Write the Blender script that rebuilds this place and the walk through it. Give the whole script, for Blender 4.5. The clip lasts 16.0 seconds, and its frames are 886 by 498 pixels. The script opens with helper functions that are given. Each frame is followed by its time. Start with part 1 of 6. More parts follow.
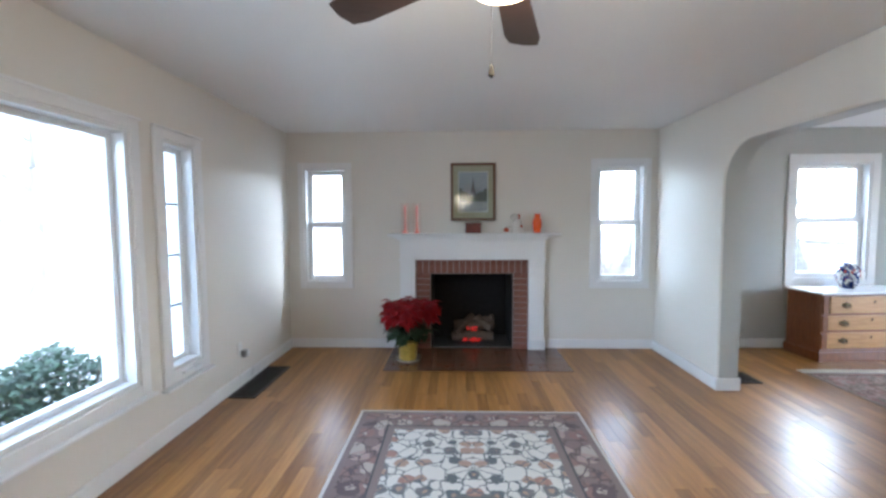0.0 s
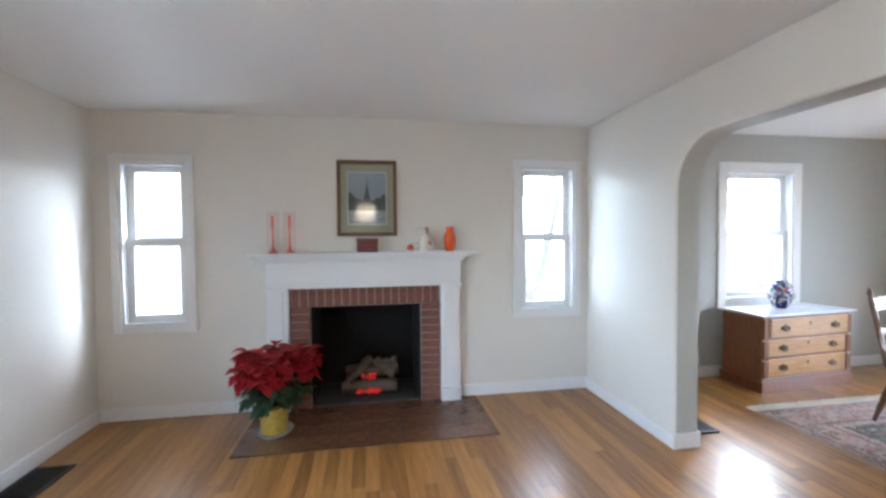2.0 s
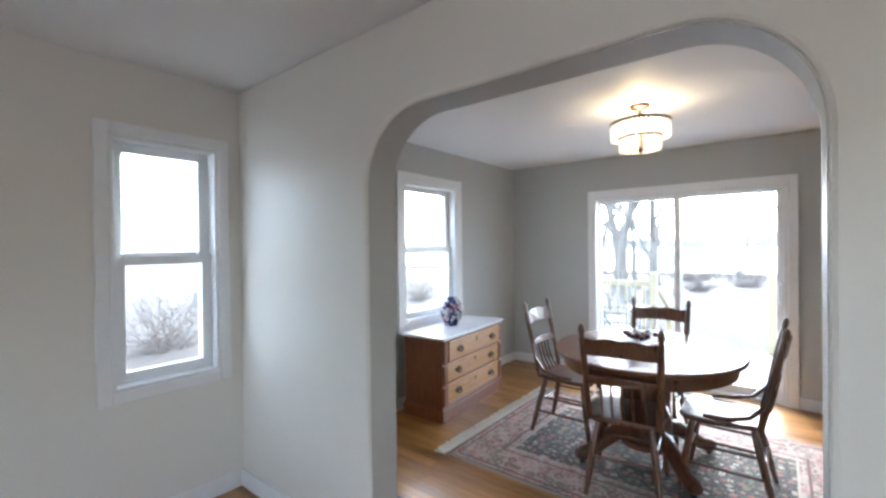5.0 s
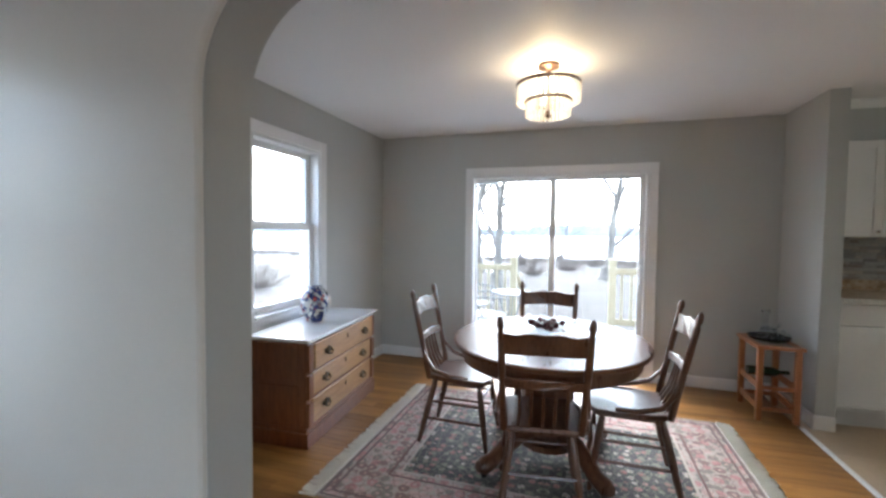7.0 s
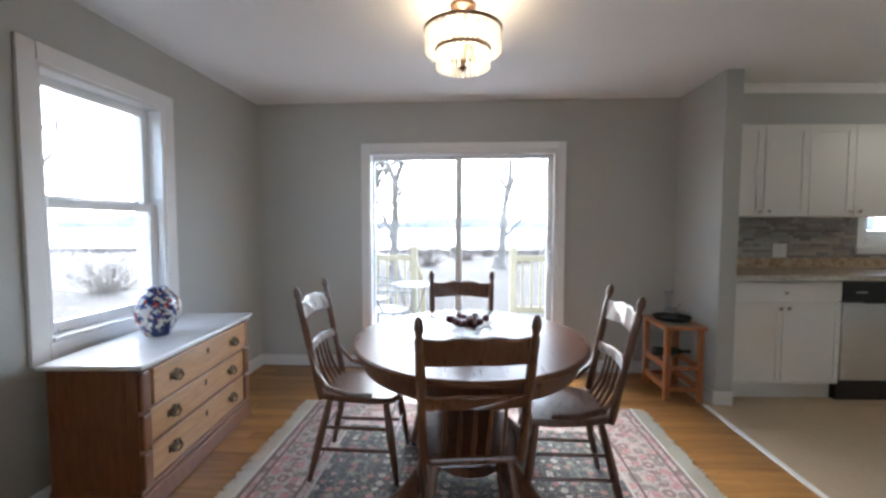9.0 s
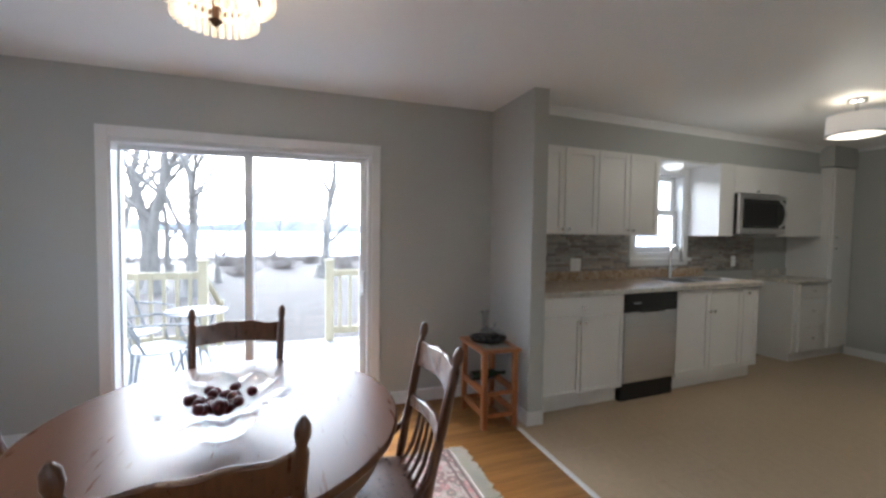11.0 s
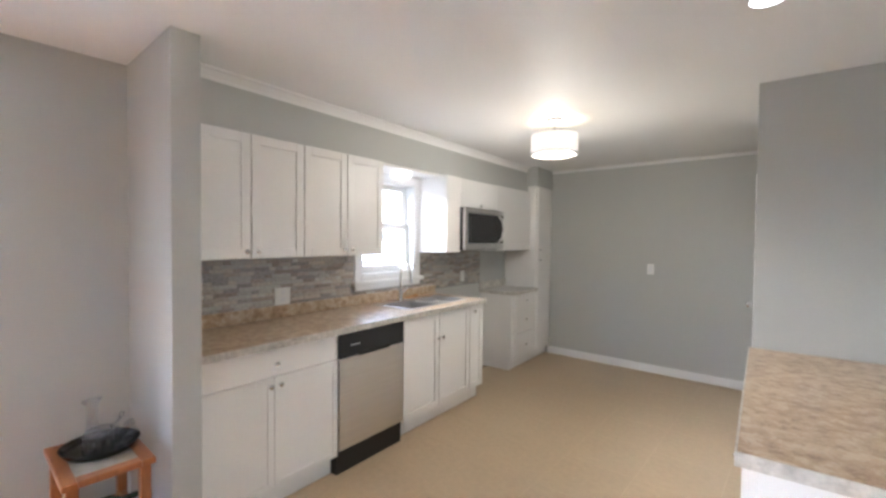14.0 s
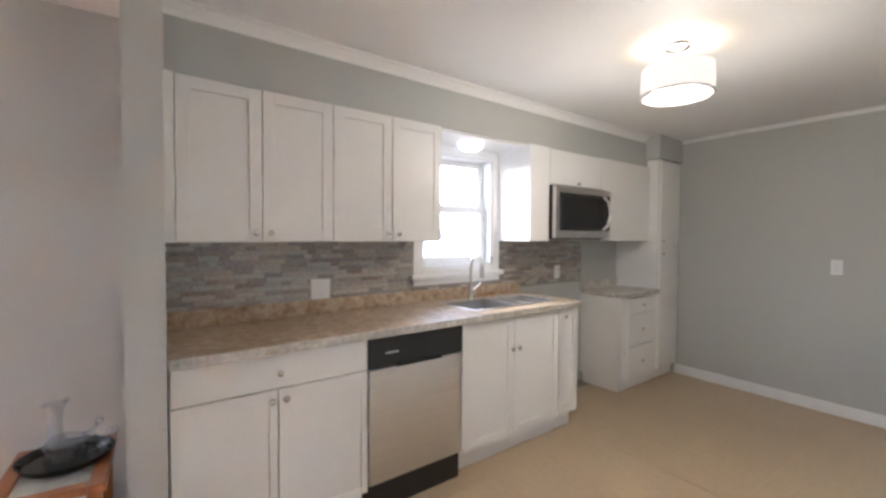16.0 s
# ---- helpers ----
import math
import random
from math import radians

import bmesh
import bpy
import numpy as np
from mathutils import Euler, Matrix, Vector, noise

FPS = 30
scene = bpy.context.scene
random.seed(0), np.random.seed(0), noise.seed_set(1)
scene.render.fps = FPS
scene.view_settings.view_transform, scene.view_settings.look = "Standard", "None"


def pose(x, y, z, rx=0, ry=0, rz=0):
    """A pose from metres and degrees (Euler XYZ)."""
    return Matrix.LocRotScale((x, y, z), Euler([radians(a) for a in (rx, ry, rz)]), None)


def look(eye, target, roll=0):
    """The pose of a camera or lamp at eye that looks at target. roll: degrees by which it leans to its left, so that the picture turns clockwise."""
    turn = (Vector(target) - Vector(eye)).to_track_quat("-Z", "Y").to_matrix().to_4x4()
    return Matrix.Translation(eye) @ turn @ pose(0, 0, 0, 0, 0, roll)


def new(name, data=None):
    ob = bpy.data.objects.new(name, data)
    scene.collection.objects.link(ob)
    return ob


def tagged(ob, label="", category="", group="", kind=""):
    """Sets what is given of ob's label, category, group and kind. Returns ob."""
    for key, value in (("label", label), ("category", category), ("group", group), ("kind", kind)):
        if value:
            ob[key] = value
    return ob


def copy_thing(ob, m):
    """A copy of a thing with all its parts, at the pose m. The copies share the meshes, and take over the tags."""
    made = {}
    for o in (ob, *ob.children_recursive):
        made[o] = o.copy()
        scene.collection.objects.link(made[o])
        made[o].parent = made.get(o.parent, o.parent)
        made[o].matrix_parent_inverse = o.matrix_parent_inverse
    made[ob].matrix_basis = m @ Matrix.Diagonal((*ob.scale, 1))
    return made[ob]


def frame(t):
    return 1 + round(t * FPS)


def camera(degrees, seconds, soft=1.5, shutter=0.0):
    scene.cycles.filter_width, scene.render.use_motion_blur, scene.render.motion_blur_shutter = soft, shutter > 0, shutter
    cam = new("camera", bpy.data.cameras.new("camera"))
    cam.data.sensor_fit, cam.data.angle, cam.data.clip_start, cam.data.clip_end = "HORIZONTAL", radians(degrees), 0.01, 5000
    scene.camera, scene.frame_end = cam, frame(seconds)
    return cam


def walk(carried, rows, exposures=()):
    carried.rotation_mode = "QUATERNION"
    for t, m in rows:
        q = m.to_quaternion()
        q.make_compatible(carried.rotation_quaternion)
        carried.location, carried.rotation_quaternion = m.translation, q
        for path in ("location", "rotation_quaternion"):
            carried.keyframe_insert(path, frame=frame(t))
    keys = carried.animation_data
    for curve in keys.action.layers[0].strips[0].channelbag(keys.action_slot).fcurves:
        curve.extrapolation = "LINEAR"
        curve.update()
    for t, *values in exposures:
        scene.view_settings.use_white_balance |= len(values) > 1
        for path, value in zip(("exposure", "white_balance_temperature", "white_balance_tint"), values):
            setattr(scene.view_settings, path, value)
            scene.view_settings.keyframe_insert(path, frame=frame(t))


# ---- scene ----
cam = camera(92.5, 16.0, soft=2.8)
PATH = [
    (0.0, 1.472, 1.564, 1.442, 1.85, -3.73, -0.30),
    (0.5, 1.490, 1.879, 1.459, 1.80, -3.32, -0.20),
    (1.0, 1.530, 2.160, 1.462, 0.84, -2.75, -0.08),
    (1.5, 1.590, 2.415, 1.457, -3.55, -2.21, -0.15),
    (2.0, 1.689, 2.644, 1.447, -9.54, -1.86, -0.48),
    (2.5, 1.807, 2.862, 1.450, -16.95, -1.58, -0.39),
    (3.0, 1.932, 3.074, 1.462, -24.55, -1.37, -0.16),
    (3.5, 2.047, 3.234, 1.470, -31.23, -1.12, -0.38),
    (4.0, 2.158, 3.373, 1.482, -38.02, -0.89, -0.59),
    (4.5, 2.271, 3.522, 1.478, -45.08, -0.94, -0.47),
    (5.0, 2.392, 3.697, 1.473, -51.53, -0.40, -0.66),
    (7.5, 2.981, 4.360, 1.359, -75.64, -2.71, 0.82),
    (8.0, 3.115, 4.429, 1.319, -78.63, -2.69, 0.56),
    (10.5, 3.764, 4.299, 1.377, -102.75, -3.21, 0.47),
    (11.0, 3.907, 4.201, 1.417, -109.19, -2.48, 0.77),
    (11.5, 4.023, 4.110, 1.499, -116.10, -2.16, 0.91),
    (12.0, 4.128, 3.973, 1.533, -123.14, -1.53, 0.82),
    (12.5, 4.221, 3.811, 1.541, -129.13, -1.12, 0.71),
    (13.0, 4.317, 3.641, 1.541, -134.32, -1.32, 0.57),
    (13.5, 4.391, 3.447, 1.539, -138.00, -1.52, 0.56),
    (14.0, 4.465, 3.239, 1.530, -139.51, -1.39, 0.55),
    (14.5, 4.554, 3.009, 1.516, -137.79, -0.95, 0.30),
    (15.0, 4.643, 2.789, 1.499, -134.00, -0.92, 0.22),
    (15.5, 4.695, 2.626, 1.469, -128.98, -1.37, 0.31),
    (16.0, 4.738, 2.495, 1.436, -123.70, -1.76, 0.35),
]
walk(cam, [(t, pose(x, y, z, 90 + pitch, 0, yaw) @ pose(0, 0, 0, 0, 0, lean)) for t, x, y, z, yaw, pitch, lean in PATH],
     exposures=[(0.0, 4.2, 5250, 4), (2.5, 4.48, 5400, 5), (4.0, 4.25, 5450, 5), (5.0, 3.78, 5450, 5), (8.0, 3.4, 5600, 6), (11.0, 3.36, 5550, 8), (12.5, 3.7, 5600, 9), (14.0, 4.7, 5600, 12), (15.0, 4.58, 5600, 13), (16.0, 4.58, 5650, 14)])

# ---- light ----
world = bpy.data.worlds.new("world")
scene.world = world
world.use_nodes = True
wn, wl = world.node_tree.nodes, world.node_tree.links
sky = wn.new("ShaderNodeTexSky")
sky.sky_type, sky.sun_disc = "NISHITA", False
sky.sun_elevation, sky.sun_rotation = radians(35), radians(68)
sky.air_density, sky.dust_density = 1.0, 2.0
pale = wn.new("ShaderNodeHueSaturation")
pale.inputs["Saturation"].default_value = 0.45
wl.new(sky.outputs[0], pale.inputs["Color"])
wl.new(pale.outputs[0], wn["Background"].inputs[0])
wn["Background"].inputs[1].default_value = 0.15

sun_data = bpy.data.lights.new("sun", "SUN")
sun_data.energy, sun_data.angle, sun_data.color = 0.5, radians(50), (1.0, 0.98, 0.95)
sun = new("sun", sun_data)
sun.matrix_world = look((0, 0, 20), (-0.927 * 0.82, -0.375 * 0.82, 20 - 0.574))


def bulb(name, x, y, z, watts, radius, color):
    d = bpy.data.lights.new(name, "POINT")
    d.energy, d.shadow_soft_size, d.color = watts, radius, color
    o = new(name, d)
    o.location = (x, y, z)
    return o


# ---- materials ----
def nodes_of(name):
    m = bpy.data.materials.new(name)
    m.use_nodes = True
    return m, m.node_tree.nodes, m.node_tree.links, m.node_tree.nodes["Principled BSDF"]


def socket(n, l, node, name, value):
    if hasattr(value, "links"):
        l.new(value, node.inputs[name])
    else:
        node.inputs[name].default_value = value


def math_node(n, l, op, a, b=None, c=None):
    m = n.new("ShaderNodeMath")
    m.operation = op
    for i, v in enumerate((a, b, c)):
        if v is not None:
            socket(n, l, m, i, v)
    return m.outputs[0]


def mix(n, l, fac, a, b):
    m = n.new("ShaderNodeMix")
    m.data_type = "RGBA"
    socket(n, l, m, 0, fac)
    for i, v in ((6, a), (7, b)):
        if hasattr(v, "links"):
            l.new(v, m.inputs[i])
        else:
            m.inputs[i].default_value = (*v, 1) if len(v) == 3 else v
    return m.outputs[2]


def tex(n, l, scale, detail=4.0, stretch=(1, 1, 1), space="Object", rough=0.55):
    c = n.new("ShaderNodeTexCoord")
    g = n.new("ShaderNodeMapping")
    g.inputs["Scale"].default_value = stretch
    t = n.new("ShaderNodeTexNoise")
    t.inputs["Scale"].default_value, t.inputs["Detail"].default_value, t.inputs["Roughness"].default_value = scale, detail, rough
    l.new(c.outputs[space], g.inputs[0])
    l.new(g.outputs[0], t.inputs["Vector"])
    return t.outputs["Fac"]


def ramp(n, l, fac, lo, hi):
    r = n.new("ShaderNodeMapRange")
    l.new(fac, r.inputs[0])
    r.inputs[1].default_value, r.inputs[2].default_value = lo, hi
    return r.outputs[0]


def plain(name, color, rough=0.5, metal=0.0, vary=0.06, grain=60.0, broad=1.5, bump=0.05, stretch=(1, 1, 1), coat=0.0, wear=0.0):
    """Paint, metal, wood or stone: one colour, varied at two scales, with a fine relief."""
    m, n, l, b = nodes_of(name)
    dark = tuple(c * (1 - 2.2 * vary) for c in color)
    light = tuple(min(1, c * (1 + 1.2 * vary)) for c in color)
    fine, wide = tex(n, l, grain, 3, stretch), tex(n, l, broad, 3, stretch)
    f = math_node(n, l, "MULTIPLY_ADD", ramp(n, l, fine, 0.3, 0.7), 0.5, math_node(n, l, "MULTIPLY", ramp(n, l, wide, 0.3, 0.7), 0.5))
    l.new(mix(n, l, f, dark, light), b.inputs["Base Color"])
    b.inputs["Metallic"].default_value = metal
    l.new(math_node(n, l, "MULTIPLY_ADD", wide, 0.16, rough - 0.08), b.inputs["Roughness"])
    b.inputs["Coat Weight"].default_value = coat
    b.inputs["Coat Roughness"].default_value = 0.12
    if bump:
        k = n.new("ShaderNodeBump")
        k.inputs["Strength"].default_value, k.inputs["Distance"].default_value = bump, 0.004
        l.new(fine, k.inputs["Height"])
        l.new(k.outputs[0], b.inputs["Normal"])
    return m


def wood(name, dark, light, rough=0.35, along=(1, 12, 12), scale=5.0, coat=0.3, random_tone=None, spread=0.6):
    """Grained wood; random_tone: 'object' or 'piece' gives every board its own tone."""
    m, n, l, b = nodes_of(name)
    g = tex(n, l, scale, 6, along, rough=0.65)
    fine = tex(n, l, scale * 9, 3, along)
    f = math_node(n, l, "MULTIPLY_ADD", ramp(n, l, g, 0.28, 0.72), 0.75, math_node(n, l, "MULTIPLY", fine, 0.25))
    if random_tone:
        if random_tone == "object":
            tone = n.new("ShaderNodeObjectInfo").outputs["Random"]
        else:
            a = n.new("ShaderNodeAttribute")
            a.attribute_name = "tone"
            tone = a.outputs["Fac"]
        f = math_node(n, l, "MULTIPLY_ADD", tone, spread, math_node(n, l, "MULTIPLY", f, 1 - spread))
    l.new(mix(n, l, f, dark, light), b.inputs["Base Color"])
    l.new(math_node(n, l, "MULTIPLY_ADD", g, 0.2, rough - 0.1), b.inputs["Roughness"])
    b.inputs["Coat Weight"].default_value, b.inputs["Coat Roughness"].default_value = coat, 0.15
    k = n.new("ShaderNodeBump")
    k.inputs["Strength"].default_value, k.inputs["Distance"].default_value = 0.08, 0.003
    l.new(fine, k.inputs["Height"])
    l.new(k.outputs[0], b.inputs["Normal"])
    return m


def glass(name, color=(1, 1, 1), thin=True, gloss=0.03):
    m, n, l, b = nodes_of(name)
    if thin:
        t, g, x, f = n.new("ShaderNodeBsdfTransparent"), n.new("ShaderNodeBsdfGlossy"), n.new("ShaderNodeMixShader"), n.new("ShaderNodeLayerWeight")
        t.inputs[0].default_value = (*color, 1)
        g.inputs["Roughness"].default_value = 0.02
        l.new(math_node(n, l, "MULTIPLY_ADD", math_node(n, l, "POWER", f.outputs["Facing"], 5.0), 0.6, gloss), x.inputs[0])
        l.new(t.outputs[0], x.inputs[1])
        l.new(g.outputs[0], x.inputs[2])
        l.new(x.outputs[0], n["Material Output"].inputs[0])
    else:
        b.inputs["Base Color"].default_value = (*color, 1)
        b.inputs["Transmission Weight"].default_value, b.inputs["Roughness"].default_value = 1.0, 0.03
    return m


def glow(name, color, strength):
    m, n, l, b = nodes_of(name)
    b.inputs["Base Color"].default_value = (*color, 1)
    b.inputs["Emission Color"].default_value = (*color, 1)
    b.inputs["Emission Strength"].default_value = strength
    return m


CREAM = plain("cream_wall_paint", (0.74, 0.71, 0.655), 0.42, vary=0.012, grain=90, bump=0.12, broad=0.8)
GREY = plain("grey_wall_paint", (0.464, 0.474, 0.456), 0.5, vary=0.015, grain=90, bump=0.12, broad=0.8)
CEIL = plain("white_ceiling_paint", (0.83, 0.83, 0.825), 0.6, vary=0.015, grain=70, bump=0.15, broad=0.7)
TRIM = plain("white_gloss_trim", (0.8, 0.8, 0.8), 0.3, vary=0.012, grain=40, bump=0.03)
VINYL = plain("white_vinyl_sash", (0.76, 0.77, 0.78), 0.35, vary=0.012, grain=40, bump=0.02)
CABINET = plain("white_cabinet_paint", (0.8, 0.79, 0.77), 0.35, vary=0.012, grain=50, bump=0.03)
FLOORWOOD = wood("oak_floorboard", (0.1, 0.034, 0.009), (0.55, 0.28, 0.08), 0.34, (14, 1, 14), 2.2, 0.12, "object", 0.38)
FLOORWOOD2 = wood("oak_floorboards_far", (0.1, 0.034, 0.009), (0.55, 0.28, 0.08), 0.34, (14, 1, 14), 2.2, 0.12, "piece", 0.38)
for m_ in (FLOORWOOD, FLOORWOOD2):
    m_.node_tree.nodes["Principled BSDF"].inputs["Specular IOR Level"].default_value = 0.38
WALNUT = wood("dark_stained_oak", (0.045, 0.016, 0.008), (0.16, 0.065, 0.028), 0.3, (9, 9, 1.5), 6, 0.3)
WALNUT_TOP = wood("stained_oak_tabletop", (0.1, 0.042, 0.02), (0.15, 0.065, 0.03), 0.3, (1.2, 9, 9), 4, 0.0)
WALNUT_TOP.node_tree.nodes["Principled BSDF"].inputs["Specular IOR Level"].default_value = 0.2
GOLDEN = wood("golden_oak", (0.3, 0.14, 0.045), (0.55, 0.31, 0.12), 0.35, (1.2, 10, 10), 5, 0.3)
REDOAK = wood("reddish_oak_case", (0.12, 0.038, 0.014), (0.26, 0.095, 0.032), 0.38, (9, 9, 1.5), 5, 0.25)
STANDWOOD = wood("orange_pine", (0.22, 0.07, 0.022), (0.42, 0.16, 0.05), 0.35, (9, 9, 1.5), 6, 0.3)
MARBLE = plain("white_marble", (0.72, 0.72, 0.72), 0.2, vary=0.05, grain=9, broad=3, bump=0.0)
BRICK = plain("red_brick", (0.21, 0.088, 0.063), 0.8, vary=0.2, grain=40, broad=9, bump=0.6)
MORTAR = plain("pale_mortar", (0.34, 0.28, 0.24), 0.9, vary=0.1, grain=80, bump=0.5)
HEARTH = plain("brown_hearth_tile", (0.17, 0.078, 0.044), 0.25, vary=0.25, grain=14, broad=5, bump=0.1, coat=0.3)
SOOT = plain("sooty_firebox", (0.01, 0.009, 0.009), 0.9, vary=0.3, grain=20, bump=0.3)
ASH = plain("grey_ash_floor", (0.06, 0.06, 0.06), 0.9, vary=0.2, grain=30, bump=0.3)
BLACK = plain("black_metal", (0.012, 0.012, 0.013), 0.4, vary=0.1, bump=0.02)
STEEL = plain("brushed_steel", (0.66, 0.65, 0.64), 0.32, 1.0, vary=0.05, grain=30, stretch=(1, 1, 40), bump=0.03)
CHROME = plain("chrome", (0.75, 0.75, 0.75), 0.15, 1.0, vary=0.02, bump=0.0)
BRONZE = plain("brown_bronze", (0.12, 0.07, 0.045), 0.35, 0.8, vary=0.1, bump=0.02)
BRASS = plain("aged_brass", (0.12, 0.085, 0.045), 0.4, 0.9, vary=0.2, bump=0.05)
VENT = plain("black_floor_register", (0.02, 0.017, 0.015), 0.45, vary=0.2, bump=0.05)


def laminate(name):
    """Stone-patterned laminate: beige ground, brown clouds, pale flecks and thin veins."""
    m, n, l, b = nodes_of(name)
    cloud, mid, fleck = tex(n, l, 5, 5, rough=0.7), tex(n, l, 20, 6, rough=0.75), tex(n, l, 60, 3)
    col = mix(n, l, ramp(n, l, cloud, 0.35, 0.65), (0.38, 0.265, 0.165), (0.52, 0.4, 0.27))
    col = mix(n, l, math_node(n, l, "MULTIPLY", ramp(n, l, mid, 0.5, 0.62), 0.85), col, (0.58, 0.5, 0.39))
    col = mix(n, l, math_node(n, l, "MULTIPLY", ramp(n, l, mid, 0.46, 0.36), 0.8), col, (0.23, 0.15, 0.09))
    col = mix(n, l, math_node(n, l, "MULTIPLY", ramp(n, l, fleck, 0.55, 0.75), 0.5), col, (0.27, 0.19, 0.13))
    l.new(col, b.inputs["Base Color"])
    b.inputs["Roughness"].default_value = 0.3
    return m


STONE_TOP = laminate("beige_laminate_counter")
STONE_EDGE = plain("pale_laminate_edge", (0.6, 0.57, 0.52), 0.32, vary=0.22, grain=35, broad=12, bump=0.02)
KTILE = plain("tan_vinyl_tile", (0.5, 0.385, 0.25), 0.36, vary=0.06, grain=25, broad=1.2, bump=0.08)
GROUT = plain("tan_grout", (0.6, 0.48, 0.33), 0.7, vary=0.08, bump=0.1)
PANE = glass("window_glass")
BLACKGLASS = plain("dark_oven_glass", (0.012, 0.012, 0.013), 0.1, vary=0.1, bump=0.0, coat=0.5)
CRYSTAL = glass("clear_crystal", (0.88, 0.9, 0.92), gloss=0.13)
WHITEPLASTIC = plain("white_plastic", (0.8, 0.8, 0.78), 0.35, vary=0.01, bump=0.0)
DECK = wood("pale_deck_wood", (0.34, 0.3, 0.2), (0.48, 0.43, 0.3), 0.7, (9, 9, 1.5), 4, 0.0)
DECKFLOOR = plain("snowy_deck_boards", (0.4, 0.4, 0.41), 0.8, vary=0.1, grain=20, broad=2, bump=0.2)
BARK = plain("grey_bark", (0.25, 0.225, 0.195), 0.9, vary=0.25, grain=25, broad=4, bump=0.8, stretch=(1, 1, 0.3))
IRON = plain("grey_patio_metal", (0.2, 0.21, 0.22), 0.5, 0.3, vary=0.1, bump=0.05)


# ---- mesh building ----
class Mesh:
    """Gathers solid shapes into one mesh."""

    def __init__(self):
        self.bm = bmesh.new()
        self.tone = self.bm.faces.layers.float.new("tone")

    def box(self, x0, y0, z0, x1, y1, z1, m=None, tone=0.0):
        r = bmesh.ops.create_cube(self.bm, size=1.0)
        t = Matrix.Translation(((x0 + x1) / 2, (y0 + y1) / 2, (z0 + z1) / 2)) @ Matrix.Diagonal((abs(x1 - x0), abs(y1 - y0), abs(z1 - z0), 1))
        bmesh.ops.transform(self.bm, matrix=(m @ t) if m else t, verts=r["verts"])
        if tone:
            for f in {f for v in r["verts"] for f in v.link_faces}:
                f[self.tone] = tone
        return self

    def rod(self, a, b, r0, r1=None, n=10):
        a, b = Vector(a), Vector(b)
        d = b - a
        r = bmesh.ops.create_cone(self.bm, cap_ends=True, segments=n, radius1=r0, radius2=r0 if r1 is None else r1, depth=d.length)
        q = d.to_track_quat("Z", "Y").to_matrix().to_4x4()
        bmesh.ops.transform(self.bm, matrix=Matrix.Translation((a + b) / 2) @ q, verts=r["verts"])
        return self

    def lathe(self, profile, n=20, at=(0, 0, 0), turn=None):
        """profile: radius and height pairs, turned about z; turn: an optional matrix."""
        rings = []
        for r, z in profile:
            rings.append([self.bm.verts.new((r * math.cos(2 * math.pi * i / n), r * math.sin(2 * math.pi * i / n), z)) for i in range(n)])
        for a, b in zip(rings, rings[1:]):
            for i in range(n):
                self.bm.faces.new((a[i], a[(i + 1) % n], b[(i + 1) % n], b[i]))
        for ring, flip in ((rings[0], True), (rings[-1], False)):
            if (Vector(ring[0].co) - Vector(ring[n // 2].co)).length > 1e-4:
                self.bm.faces.new(ring[::-1] if flip else ring)
        vs = [v for ring in rings for v in ring]
        m = Matrix.Translation(at) @ (turn if turn else Matrix())
        bmesh.ops.transform(self.bm, matrix=m, verts=vs)
        return self

    def tube(self, pts, r, n=8):
        """A bent round bar; r may be one radius or one for every point."""
        pts = [Vector(p) for p in pts]
        rs = r if isinstance(r, (list, tuple)) else [r] * len(pts)
        rings = []
        up = Vector((0.123, 0.345, 0.93)).normalized()
        for i, p in enumerate(pts):
            d = (pts[min(i + 1, len(pts) - 1)] - pts[max(i - 1, 0)]).normalized()
            u = d.cross(up).normalized()
            v = d.cross(u)
            rings.append([self.bm.verts.new(p + rs[i] * (math.cos(6.28318 * k / n) * u + math.sin(6.28318 * k / n) * v)) for k in range(n)])
        for a, b in zip(rings, rings[1:]):
            for k in range(n):
                self.bm.faces.new((a[k], a[(k + 1) % n], b[(k + 1) % n], b[k]))
        self.bm.faces.new(rings[0][::-1])
        self.bm.faces.new(rings[-1])
        return self

    def slab(self, outline, z0, z1, m=None):
        """An outline of (x, y) pairs raised from z0 to z1."""
        lo = [self.bm.verts.new((x, y, z0)) for x, y in outline]
        hi = [self.bm.verts.new((x, y, z1)) for x, y in outline]
        n = len(lo)
        self.bm.faces.new(lo[::-1])
        self.bm.faces.new(hi)
        for i in range(n):
            self.bm.faces.new((lo[i], lo[(i + 1) % n], hi[(i + 1) % n], hi[i]))
        if m:
            bmesh.ops.transform(self.bm, matrix=m, verts=lo + hi)
        return self

    def ball(self, at, r, n=12, squash=(1, 1, 1)):
        v = bmesh.ops.create_uvsphere(self.bm, u_segments=n, v_segments=max(6, n * 2 // 3), radius=r)["verts"]
        bmesh.ops.transform(self.bm, matrix=Matrix.Translation(at) @ Matrix.Diagonal((*squash, 1)), verts=v)
        return self

    def data(self, name, mat, smooth=False):
        bmesh.ops.recalc_face_normals(self.bm, faces=self.bm.faces)
        d = bpy.data.meshes.new(name)
        self.bm.to_mesh(d)
        self.bm.free()
        d.materials.append(mat)
        if smooth:
            d.shade_smooth()
            d.set_sharp_from_angle(angle=radians(40))
        return d

